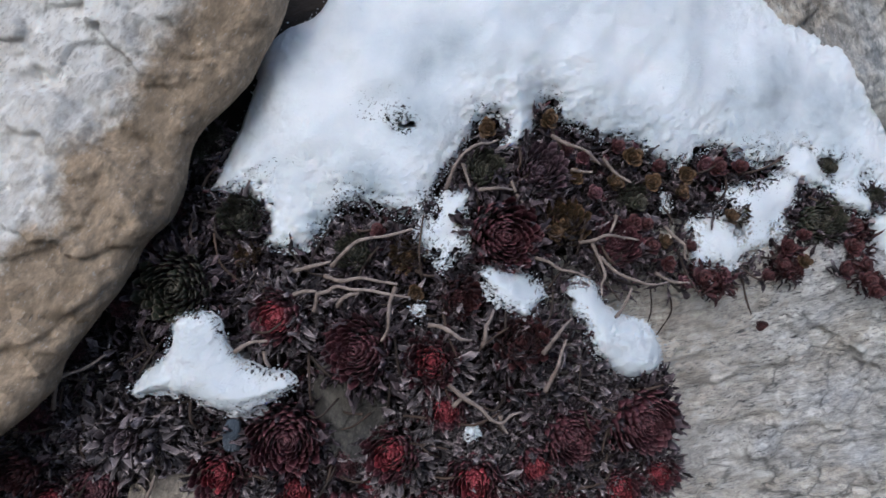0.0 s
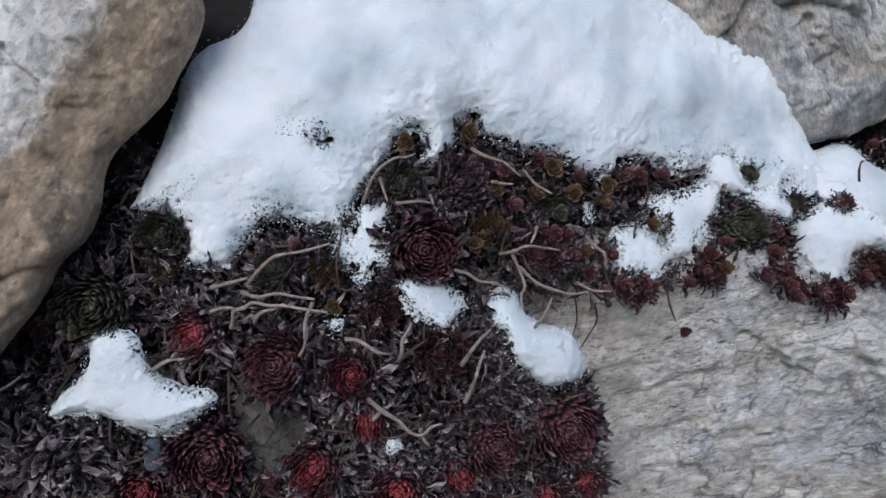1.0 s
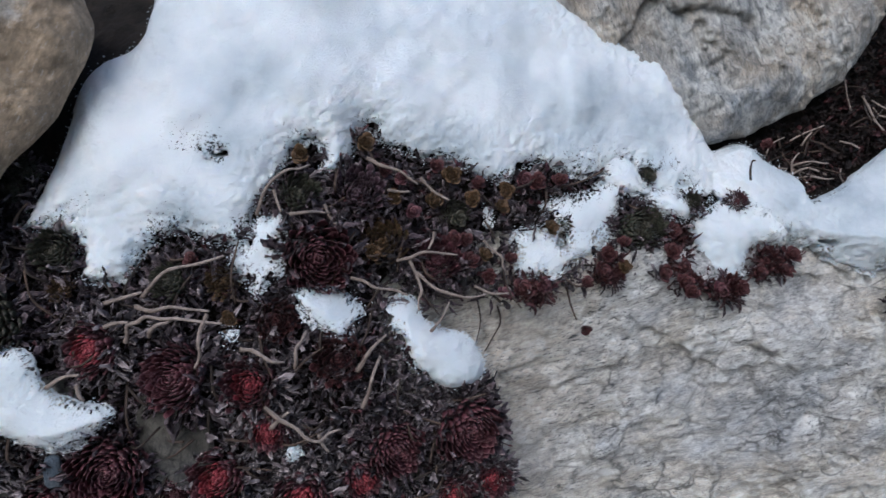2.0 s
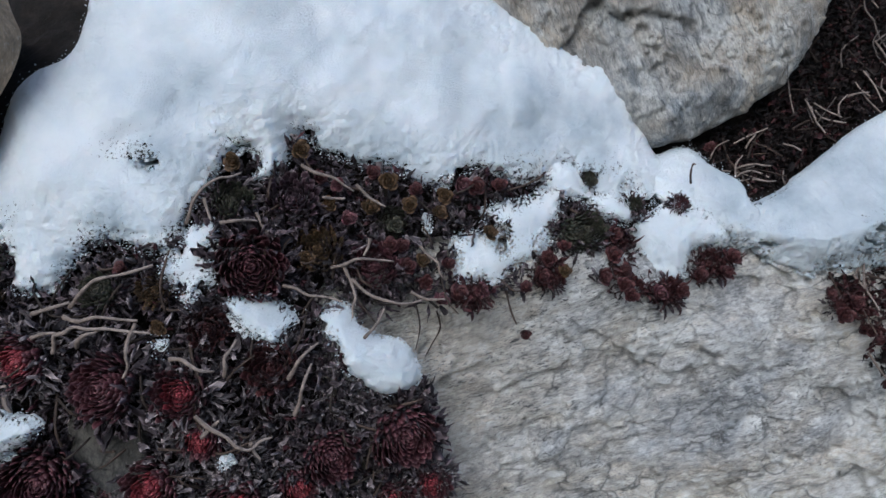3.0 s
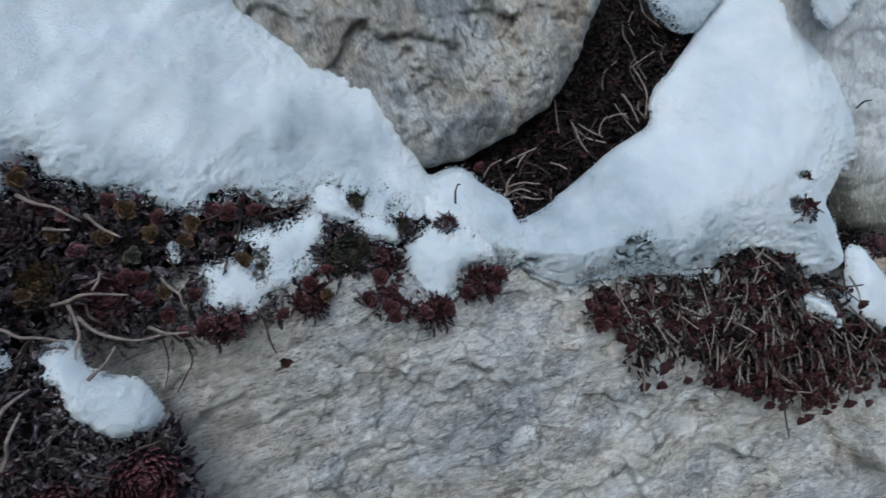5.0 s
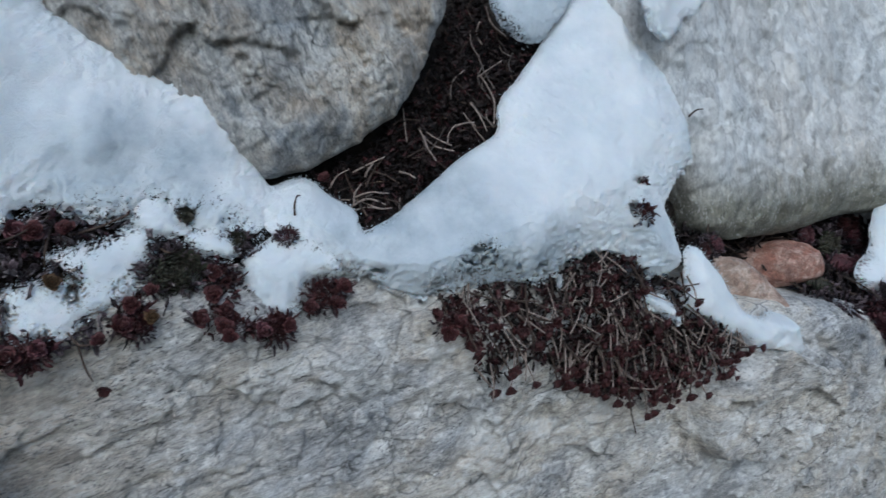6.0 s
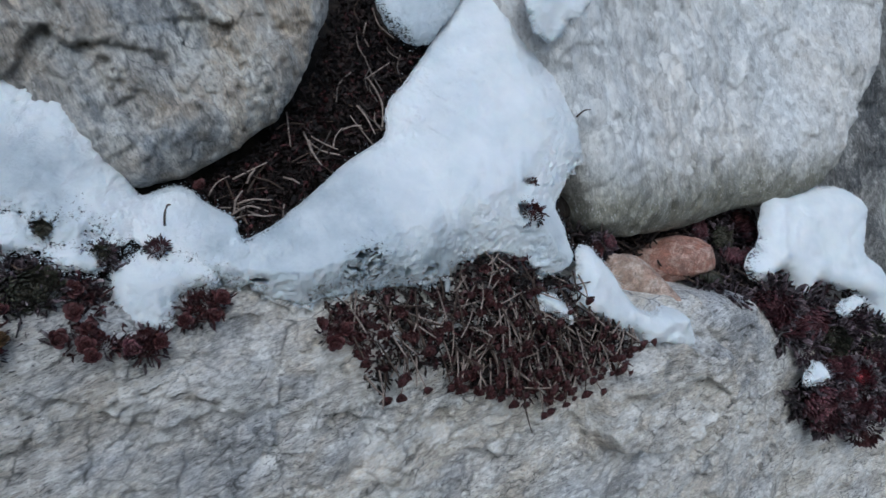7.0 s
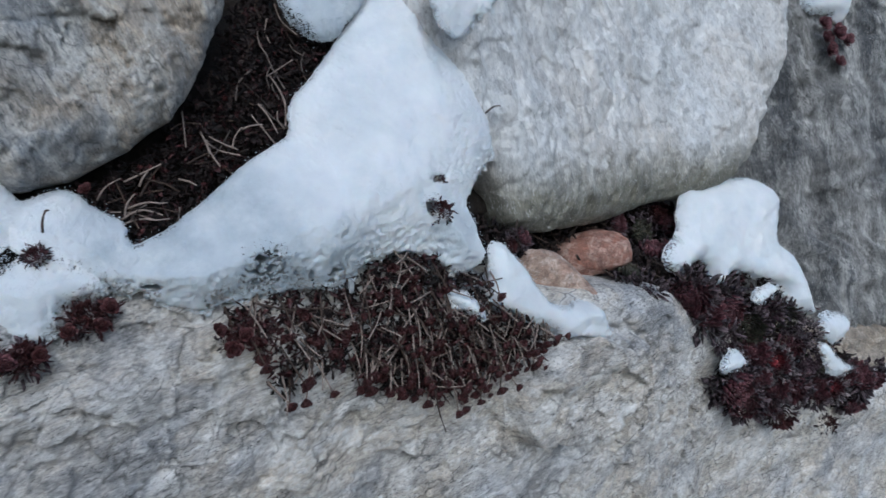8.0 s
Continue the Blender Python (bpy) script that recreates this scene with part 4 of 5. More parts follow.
EAST_BIT_B = [(1.663, 0.487), (1.695, 0.483), (1.745, 0.436), (1.803, 0.41), (1.74, 0.408), (1.701, 0.423)]
snow_patch(EAST_BIT_B, "small snow pad on dark rosettes", thick=0.012, wide=0.02, lift=0.03, lace=0.02, all_round=0.8, ground=east_y)
EAST_BIT_C = [(1.384, 0.514), (1.417, 0.525), (1.45, 0.514), (1.46, 0.486), (1.408, 0.492), (1.372, 0.498)]
snow_patch(EAST_BIT_C, "small snow pad on dark rosettes", thick=0.012, wide=0.02, lift=0.03, lace=0.02, all_round=0.8, ground=east_y)
EAST_BIT_D = [(1.504, 0.589), (1.543, 0.606), (1.608, 0.603), (1.569, 0.587), (1.523, 0.575)]
snow_patch(EAST_BIT_D, "small snow pad on dark rosettes", thick=0.008, wide=0.012, lift=0.03, lace=0.02, all_round=0.8, ground=east_y)
CORNER_SNOW = [(1.91, 1.15), (1.936, 1.108), (1.979, 1.111), (2.005, 1.078), (2.025, 1.111), (2.03, 1.18), (1.92, 1.19)]
snow_patch(CORNER_SNOW, "snow remnant on the dark slab", thick=0.012, wide=0.02, step=0.004, ground=slab_y)
OVAL = [(0.076, 0.771), (0.085, 0.776), (0.102, 0.772), (0.119, 0.762), (0.127, 0.754), (0.121, 0.747), (0.113, 0.739), (0.102, 0.743), (0.091, 0.749), (0.081, 0.76)]
snow_patch(OVAL, "oval snow pad on the houseleeks", thick=0.011, wide=0.014, lift=0.012)
CORNER_PAD = [(0.138, 0.753), (0.144, 0.758), (0.154, 0.76), (0.165, 0.756), (0.167, 0.747), (0.181, 0.737), (0.2, 0.731), (0.213, 0.719), (0.217, 0.7), (0.209, 0.691), (0.191, 0.689), (0.175, 0.697), (0.162, 0.71), (0.155, 0.723), (0.155, 0.735), (0.142, 0.742)]
snow_patch(CORNER_PAD, "rounded snow pad at the edge of the cushion", thick=0.013, wide=0.018, lift=0.008)
WEST_PAD = [(-0.133, 0.735), (-0.117, 0.741), (-0.098, 0.737), (-0.097, 0.718), (-0.077, 0.704), (-0.053, 0.702), (-0.042, 0.693), (-0.062, 0.678), (-0.078, 0.666), (-0.098, 0.667), (-0.121, 0.679), (-0.14, 0.683), (-0.165, 0.677), (-0.158, 0.691), (-0.141, 0.703), (-0.132, 0.723)]
snow_patch(WEST_PAD, "ragged snow pad over withered rosettes", thick=0.014, wide=0.022, lift=0.02)
STRIP = [(0.045, 0.82), (0.058, 0.824), (0.07, 0.823), (0.069, 0.812), (0.064, 0.803), (0.069, 0.793), (0.069, 0.782), (0.057, 0.776), (0.051, 0.765), (0.045, 0.779), (0.037, 0.782), (0.028, 0.794), (0.032, 0.799), (0.042, 0.805)]
snow_patch(STRIP, "ragged snow strip between rosettes", thick=0.008, wide=0.012, lace=0.024, all_round=0.8, lift=0.008)
CRUMB_A = [(0.03, 0.749), (0.043, 0.754), (0.042, 0.744), (0.033, 0.742)]
snow_patch(CRUMB_A, "crumb of snow between rosettes", thick=0.004, wide=0.006, lift=0.02)
CRUMB_B = [(0.073, 0.665), (0.078, 0.668), (0.083, 0.663), (0.079, 0.657), (0.073, 0.659)]
snow_patch(CRUMB_B, "crumb of snow between rosettes", thick=0.004, wide=0.006, lift=0.02)
SLIVER = [(0.219, 0.817), (0.226, 0.815), (0.229, 0.802), (0.22, 0.802)]
snow_patch(SLIVER, "sliver of snow between small shoots", thick=0.005, wide=0.008, lift=0.006)
PADS = [MAIN_DRIFT, HEAP, SIDE_LOBE, BRANCH, LOW_LOBE, TONGUE, TUFT_SNOW, BACK_SNOW, EAST_SNOW, EAST_BIT_A, EAST_BIT_B, EAST_BIT_C, EAST_BIT_D, OVAL, CORNER_PAD, WEST_PAD, STRIP, CRUMB_A, CRUMB_B, SLIVER]

# ---- plants ----
CUSHION_LOW = [(-0.062, 0.737, 0.044, "R"), (-0.004, 0.718, 0.053, "M"), (0.047, 0.711, 0.045, "R"), (0.058, 0.676, 0.037, "R"), (0.109, 0.726, 0.041, "U"), (-0.055, 0.649, 0.059, "M"), (0.021, 0.64, 0.048, "R"), (0.081, 0.622, 0.048, "R"), (0.123, 0.63, 0.037, "R"), (0.204, 0.659, 0.057, "M"), (0.149, 0.652, 0.047, "M"), (0.224, 0.607, 0.035, "R"), (0.192, 0.6, 0.041, "R"), (-0.05, 0.605, 0.040, "R"), (-0.016, 0.624, 0.025, "M"), (0.005, 0.61, 0.025, "R"), (-0.106, 0.616, 0.048, "R"), (-0.168, 0.65, 0.061, "D")]
CUSHION_WEST = [(-0.134, 0.754, 0.057, "G"), (-0.152, 0.772, 0.029, "M"), (-0.251, 0.612, 0.039, "U"), (-0.199, 0.599, 0.040, "M"), (-0.21, 0.646, 0.035, "D"), (-0.235, 0.657, 0.030, "M"), (-0.141, 0.655, 0.037, "D"), (-0.274, 0.585, 0.041, "M"), (-0.231, 0.588, 0.038, "R"), (0.107, 0.595, 0.046, "M"), (0.15, 0.587, 0.043, "R"), (0.049, 0.593, 0.042, "M"), (-0.018, 0.588, 0.042, "M"), (-0.078, 0.581, 0.038, "D"), (0.083, 0.659, 0.032, "D"), (0.175, 0.681, 0.033, "D")]
CUSHION_HIGH = [(0.093, 0.794, 0.058, "M"), (0.118, 0.836, 0.047, "P"), (0.138, 0.798, 0.043, "Y"), (0.065, 0.754, 0.033, "U"), (0.027, 0.779, 0.029, "Y"), (-0.012, 0.78, 0.033, "G"), (-0.089, 0.774, 0.021, "Y"), (-0.095, 0.8, 0.037, "G"), (0.078, 0.838, 0.034, "G"), (0.18, 0.783, 0.043, "M"), (0.194, 0.813, 0.029, "G"), (0.356, 0.791, 0.039, "G"), (-0.125, 0.852, 0.023, "G"), (-0.134, 0.84, 0.021, "G"), (-0.147, 0.802, 0.022, "M"), (-0.166, 0.791, 0.019, "Y"), (-0.211, 0.706, 0.024, "M"), (-0.175, 0.737, 0.023, "M")]
SHELF = [(0.368, 0.793, 0.042, "G"), (0.259, 0.753, 0.021, "U"), (0.333, 0.757, 0.022, "U"), (0.44, 0.739, 0.031, "U"), (0.486, 0.758, 0.032, "U"), (0.405, 0.746, 0.024, "U"), (0.394, 0.757, 0.020, "U"), (0.288, 0.799, 0.018, "Y"), (0.598, 0.723, 0.021, "U")]
EAST_LEEKS = [(1.336, 0.622, 0.075, "M"), (1.378, 0.598, 0.085, "M"), (1.44, 0.577, 0.080, "M"), (1.491, 0.542, 0.068, "G"), (1.549, 0.560, 0.058, "P"), (1.598, 0.544, 0.052, "G"), (1.495, 0.504, 0.066, "M"), (1.555, 0.472, 0.058, "R"), (1.441, 0.452, 0.080, "M"), (1.466, 0.418, 0.062, "M"), (1.587, 0.358, 0.056, "U"), (1.507, 0.462, 0.056, "M"), (1.604, 0.408, 0.060, "M"), (1.555, 0.425, 0.055, "M"), (1.687, 0.388, 0.058, "M"), (1.650, 0.453, 0.055, "P"), (1.599, 0.494, 0.052, "M"), (1.833, 0.386, 0.072, "M"), (1.886, 0.362, 0.066, "M"), (1.745, 0.380, 0.050, "R"), (1.837, 0.322, 0.056, "M"), (1.751, 0.301, 0.036, "U"), (1.223, 0.651, 0.045, "P"), (1.660, 0.505, 0.045, "D"), (1.640, 0.415, 0.048, "M"), (1.535, 0.395, 0.045, "M"), (1.418, 0.540, 0.050, "P"), (1.700, 0.440, 0.048, "G"), (1.780, 0.395, 0.050, "M")]
JOINT_LEEKS = [(1.222, 0.677, 0.047, "G"), (1.354, 0.706, 0.059, "G"), (1.445, 0.708, 0.062, "M"), (1.499, 0.707, 0.053, "G"), (1.284, 0.73, 0.042, "M"), (1.39, 0.679, 0.058, "M"), (0.861, 0.812, 0.025, "M"), (1.344, 0.683, 0.058, "M"), (1.481, 0.683, 0.062, "G"), (1.423, 0.73, 0.051, "U"), (0.993, 0.76, 0.028, "M"), (0.957, 0.756, 0.027, "U")]
HOLE_LEEKS = [(0.835, 0.818, 0.026, "U"), (0.843, 0.848, 0.015, "U")]
POCKET_LEEKS = [(0.373, 0.836, 0.018, "G"), (0.413, 0.812, 0.020, "G"), (0.457, 0.812, 0.019, "M")]
for x, z, size, kind in CUSHION_LOW + CUSHION_WEST + CUSHION_HIGH:
    houseleek(x, z, size * 1.08, kind, 0.012 * (size / 0.05), split=True)
for x, z, size, kind in SHELF:
    houseleek(x, z, size, kind, 0.010, group="houseleeks on the boulder rim")
for x, z, size, kind in HOLE_LEEKS + POCKET_LEEKS:
    houseleek(x, z, size, kind, 0.040 if kind == "U" else 0.012, group="houseleeks on the boulder rim")
for x, z, size, kind in EAST_LEEKS:
    houseleek(x, z, size, kind, 0.018, group="houseleeks hanging in the east joint", ground=east_y, normal=Vector((-0.6 + 0.5 * math.sin(97 * x), -0.75, 0.15 + 0.5 * math.sin(151 * z))).normalized())
for x, z, size, kind in JOINT_LEEKS:
    houseleek(x, z, size, kind, -0.03, group="houseleeks in the shaded joint")
STEMS_HIGH = [[(0.051, 0.826), (0.057, 0.843), (0.073, 0.857), (0.086, 0.859)], [(0.062, 0.843), (0.068, 0.828)], [(0.126, 0.861), (0.15, 0.852), (0.165, 0.84)], [(0.167, 0.845), (0.19, 0.827)], [(0.097, 0.831), (0.111, 0.811)], [(0.074, 0.826), (0.086, 0.828), (0.098, 0.825)], [(0.149, 0.787), (0.169, 0.793), (0.196, 0.787)], [(0.158, 0.788), (0.168, 0.767), (0.166, 0.753)], [(0.164, 0.778), (0.192, 0.762), (0.218, 0.758)], [(0.116, 0.779), (0.134, 0.772), (0.158, 0.763)], [(0.175, 0.741), (0.189, 0.756)], [(0.209, 0.764), (0.236, 0.757)], [(0.178, 0.805), (0.173, 0.793)], [(0.142, 0.837), (0.159, 0.835)], [(0.217, 0.796), (0.231, 0.784), (0.235, 0.771)]]
STEMS_LOW = [[(-0.024, 0.774), (-0.005, 0.793), (0.03, 0.8)], [(-0.034, 0.745), (-0.031, 0.758), (-0.018, 0.764), (0.003, 0.762), (0.031, 0.757)], [(-0.028, 0.768), (-0.003, 0.77), (0.022, 0.765)], [(-0.018, 0.749), (-0.01, 0.759), (0.001, 0.762)], [(0.021, 0.763), (0.018, 0.746), (0.013, 0.728)], [(-0.088, 0.715), (-0.065, 0.724)], [(-0.214, 0.67), (-0.204, 0.696), (-0.178, 0.709)], [(0.081, 0.727), (0.083, 0.742), (0.088, 0.75)], [(0.123, 0.721), (0.132, 0.736), (0.143, 0.742)], [(0.06, 0.7), (0.082, 0.687), (0.097, 0.676), (0.111, 0.68)], [(0.096, 0.678), (0.102, 0.664)], [(-0.049, 0.755), (-0.033, 0.758)], [(0.044, 0.74), (0.06, 0.739), (0.074, 0.731)], [(0.126, 0.694), (0.133, 0.715), (0.139, 0.73)], [(-0.157, 0.599), (-0.149, 0.618)], [(0.063, 0.684), (0.076, 0.696)], [(-0.05, 0.77), (-0.025, 0.777)], [(-0.067, 0.717), (-0.063, 0.706)]]
SHOOTS = [(0.124, 0.871, 0.017, "olive"), (0.079, 0.866, 0.016, "olive"), (0.147, 0.83, 0.014, "olive"), (0.177, 0.825, 0.017, "olive"), (0.192, 0.845, 0.018, "olive"), (0.209, 0.825, 0.016, "olive"), (0.214, 0.836, 0.014, "rust"), (0.193, 0.796, 0.015, "rust"), (0.206, 0.78, 0.016, "rust"), (0.238, 0.831, 0.016, "olive"), (0.232, 0.818, 0.015, "olive"), (0.265, 0.835, 0.018, "rust"), (0.275, 0.799, 0.015, "olive"), (0.13, 0.793, 0.015, "olive"), (0.197, 0.811, 0.015, "green"), (0.218, 0.783, 0.013, "olive"), (0.179, 0.851, 0.014, "rust"), (0.16, 0.818, 0.015, "maroon"), (0.221, 0.767, 0.014, "rust"), (0.006, 0.795, 0.013, "rust"), (0.034, 0.758, 0.013, "olive")]
SHOOTS_RIM = [(0.248, 0.755, 0.020, "rust"), (0.266, 0.757, 0.015, "maroon"), (0.319, 0.761, 0.018, "rust"), (0.305, 0.755, 0.013, "rust"), (0.376, 0.756, 0.018, "rust"), (0.39, 0.771, 0.018, "rust"), (0.239, 0.778, 0.013, "rust"), (0.233, 0.754, 0.014, "maroon"), (0.202, 0.795, 0.014, "rust"), (0.286, 0.835, 0.015, "rust"), (0.251, 0.839, 0.016, "maroon"), (0.391, 0.789, 0.016, "rust"), (0.138, 0.85, 0.013, "rust"), (0.153, 0.844, 0.013, "maroon"), (0.373, 0.834, 0.012, "green")]
SHOOTS_SHELF = [(0.506, 0.763, 0.017, "rust"), (0.497, 0.751, 0.015, "rust"), (0.472, 0.751, 0.015, "rust"), (0.427, 0.74, 0.017, "maroon"), (0.451, 0.74, 0.015, "rust"), (0.396, 0.748, 0.017, "rust"), (0.4, 0.741, 0.015, "rust"), (0.398, 0.758, 0.016, "rust"), (0.39, 0.771, 0.015, "rust"), (0.328, 0.774, 0.016, "rust"), (0.342, 0.763, 0.014, "olive"), (0.343, 0.782, 0.013, "rust"), (0.589, 0.734, 0.015, "rust"), (0.599, 0.717, 0.019, "rust"), (0.612, 0.726, 0.016, "rust"), (0.502, 0.858, 0.013, "rust")]
CUSHION = [(-0.133, 0.869), (-0.171, 0.8), (-0.218, 0.715), (-0.294, 0.613), (-0.3, 0.57), (0.213, 0.561), (0.238, 0.598), (0.226, 0.673), (0.213, 0.702), (0.152, 0.737), (0.19, 0.75), (0.255, 0.746), (0.327, 0.753), (0.403, 0.749), (0.44, 0.778), (0.42, 0.819), (0.334, 0.842), (0.134, 0.889), (0.037, 0.852), (-0.076, 0.787), (-0.101, 0.82)]
BARE = ((-0.012, 0.664, 0.022), (-0.142, 0.589, 0.030),)
JOINT = [(0.456, 0.845), (0.539, 0.868), (0.606, 0.913), (0.656, 0.986), (0.7, 1.077), (0.765, 1.08), (0.798, 0.981), (0.72, 0.905), (0.652, 0.852), (0.545, 0.785), (0.492, 0.81)]
TUFT = [(0.597, 0.735), (0.612, 0.745), (0.643, 0.749), (0.681, 0.754), (0.726, 0.749), (0.764, 0.768), (0.794, 0.774), (0.823, 0.774), (0.849, 0.755), (0.861, 0.742), (0.896, 0.739), (0.909, 0.712), (0.947, 0.689), (0.982, 0.661), (0.966, 0.632), (0.931, 0.627), (0.874, 0.614), (0.851, 0.607), (0.813, 0.61), (0.76, 0.635), (0.722, 0.665), (0.667, 0.677), (0.657, 0.662), (0.63, 0.668), (0.631, 0.692), (0.645, 0.708), (0.612, 0.718)]
EAST_BED = [(1.336, 0.666), (1.315, 0.641), (1.325, 0.607), (1.385, 0.563), (1.425, 0.534), (1.436, 0.493), (1.424, 0.447), (1.47, 0.395), (1.52, 0.395), (1.585, 0.355), (1.64, 0.365), (1.725, 0.365), (1.794, 0.318), (1.85, 0.308), (1.92, 0.29), (1.933, 0.33), (1.917, 0.368), (1.834, 0.407), (1.725, 0.539), (1.645, 0.602), (1.5, 0.66)]
EAST_JOINT = [(0.938, 0.798), (0.957, 0.764), (1.09, 0.738), (1.254, 0.74), (1.456, 0.758), (1.532, 0.752), (1.465, 0.685), (1.267, 0.662), (1.168, 0.675), (1.123, 0.717), (0.934, 0.748)]
STEMS_JOINT = [[(0.528, 0.828), (0.547, 0.835), (0.564, 0.829)], [(0.524, 0.823), (0.547, 0.828), (0.569, 0.826)], [(0.535, 0.836), (0.554, 0.841), (0.571, 0.839)], [(0.531, 0.829), (0.543, 0.849)], [(0.549, 0.855), (0.558, 0.869)], [(0.617, 0.896), (0.624, 0.871)], [(0.613, 0.904), (0.617, 0.883)], [(0.695, 0.962), (0.704, 0.934), (0.701, 0.907)], [(0.651, 0.904), (0.675, 0.91)], [(0.585, 0.86), (0.599, 0.854)]]

RIM_CLUMPS = [[(0.418, 0.747), (0.454, 0.743), (0.452, 0.73), (0.428, 0.73), (0.412, 0.74)], [(0.466, 0.764), (0.509, 0.768), (0.512, 0.756), (0.489, 0.745), (0.462, 0.74)], [(0.385, 0.787), (0.413, 0.798), (0.406, 0.746), (0.383, 0.738), (0.385, 0.76)], [(0.315, 0.77), (0.339, 0.777), (0.335, 0.75), (0.314, 0.752)], [(0.242, 0.756), (0.272, 0.757), (0.272, 0.747), (0.25, 0.745)], [(0.596, 0.735), (0.641, 0.74), (0.637, 0.711), (0.611, 0.712)]]


SNOW_SHAPES = [rounded(p, 1) for p in PADS]
SNOW_BOUNDS = [(*p.min(0), *p.max(0)) for p in SNOW_SHAPES]


def under_snow(x, z):
    for p, (x0, z0, x1, z1) in zip(SNOW_SHAPES, SNOW_BOUNDS):
        if x0 < x < x1 and z0 < z < z1 and inside_distance(p, np.array([x]), np.array([z]))[0] > 0.003:
            return True
    return False


def scattered(poly, n, seed, bare=()):
    """n places inside an outline."""
    rng = random.Random(seed)
    p = rounded(poly, 1)
    lo, hi = p.min(0), p.max(0)
    out = []
    while len(out) < n:
        q = np.array([[rng.uniform(lo[0], hi[0]) for _ in range(400)], [rng.uniform(lo[1], hi[1]) for _ in range(400)]])
        d = inside_distance(p, q[0], q[1])
        for x, z, k in zip(q[0], q[1], d):
            if k > 0 and not under_snow(x, z) and all(math.hypot(x - bx, (z - bz) * 0.7) > br for bx, bz, br in bare):
                out.append((x, z))
    return out[:n]


def litter(poly, n, skin, seed, lo, hi, rise, bare=(), label="", ground=bed_y):
    """A mat of curled dead leaves."""
    rng = random.Random(seed)
    pile = Pile()
    shapes = [crumpled(1.0, w, rng) for w in (0.12, 0.16, 0.2, 0.24, 0.28, 0.34, 0.42, 0.5, 0.18, 0.22)]
    for x, z in scattered(poly, n, seed, bare):
        v, f, uv = rng.choice(shapes)
        place = place_on(x, z, rng.uniform(min(-0.012, rise - 0.012), rise), ground)
        nrm = bed_normal(x, z, rng, 1.1)
        pile.add(v, f, uv, aim(place, nrm, rng.uniform(0, 6.28), rng.uniform(lo, hi)))
    return tagged(part("leaf_litter", pile.mesh("leaf_litter"), LEAF[skin]), label, "leaf litter", kind="stuff")


def wavy(pts):
    """Adds uneven bends between the points of a stem."""
    rng = random.Random(int(pts[0][0] * 7000 + pts[0][1] * 4100))
    out = [pts[0]]
    for a, b in zip(pts, pts[1:]):
        length = math.hypot(b[0] - a[0], b[1] - a[1])
        k = rng.uniform(-0.10, 0.10) * length
        out.append(((a[0] + b[0]) / 2 - k * (b[1] - a[1]) / (length + 1e-6), (a[1] + b[1]) / 2 + k * (b[0] - a[0]) / (length + 1e-6), (a[2] + b[2]) / 2 + rng.uniform(-0.003, 0.003)))
        out.append(b)
    return out


for rows, thick in ((STEMS_HIGH, 0.0013), (STEMS_LOW, 0.0015)):
    for line in rows:
        n = len(line) - 1
        dry_stem(wavy([(x, z, 0.020 + 0.014 * math.sin(math.pi * (0.15 + 0.7 * i / n))) for i, (x, z) in enumerate(line)]), thick * 1.15, thick * 0.6)
for line in STEMS_JOINT:
    dry_stem(wavy([(x, z, -0.012 + 0.006 * (i % 2)) for i, (x, z) in enumerate(line)]), 0.0012, 0.0008, label="pale bent dry stem lying in the dark joint")
for x, z, size, skin in SHOOTS + SHOOTS_RIM + SHOOTS_SHELF:
    rng = random.Random(int(x * 9999) + int(z * 777))
    stonecrop(place_on(x, z, 0.018), size * 1.15, skin, bed_normal(x, z, rng, 0.4))

litter(CUSHION, 5600, "brown", 5, 0.006, 0.013, 0.010, BARE, "mat of dark withered brown leaves between the rosettes")
litter(CUSHION, 2400, "dry", 6, 0.006, 0.014, 0.014, BARE, "curled grey dead leaves strewn over the cushion")
litter(CUSHION, 500, "maroon", 7, 0.006, 0.012, 0.010, BARE, "scattered small maroon leaves in the cushion")
for clump in RIM_CLUMPS:
    litter(clump, 150, "rust", 41, 0.006, 0.012, 0.020, (), "dense rust red shoot leaves on the boulder rim")
litter(JOINT, 300, "rust", 18, 0.006, 0.012, -0.016, (), "dull red leaves in the joint")
litter(JOINT, 1700, "humus", 8, 0.007, 0.015, -0.020, (), "dark dead leaves lying in the joint")


def strewn_stems(poly, n, seed, lo, hi, r, mat, rise, label, lean):
    """Many thin dry stems, joined."""
    rng = random.Random(seed)
    pile = Pile()
    for x, z in scattered(poly, n, seed):
        a = math.radians(rng.gauss(*lean))
        length = rng.uniform(lo, hi)
        dx, dz = math.cos(a) * length, math.sin(a) * length
        if under_snow(x + dx / 2, z + dz / 2) or under_snow(x + dx, z + dz):
            continue
        bend = rng.uniform(-0.12, 0.12) * length
        path = [place_on(x, z, rise * rng.uniform(0.2, 0.8)), place_on(x + dx / 2 - bend * math.sin(a), z + dz / 2 + bend * math.cos(a), rise * rng.uniform(0.7, 1.3)), place_on(x + dx, z + dz, rise * rng.uniform(0.3, 1.0))]
        v, f, uv = tube(path, r * rng.uniform(0.8, 1.2), r * rng.uniform(0.5, 0.9), 5, rng)
        pile.add(v, f, uv)
    return tagged(part("dry_stems", pile.mesh("dry_stems"), mat), label, "stems", kind="stuff")


strewn_stems(JOINT, 34, 31, 0.015, 0.04, 0.0009, STEM, -0.014, "pale dry stems strewn in the dark joint", (20, 70))
strewn_stems(JOINT, 32, 32, 0.02, 0.06, 0.0012, TWIG, -0.02, "dark dry stems strewn in the joint", (20, 90))
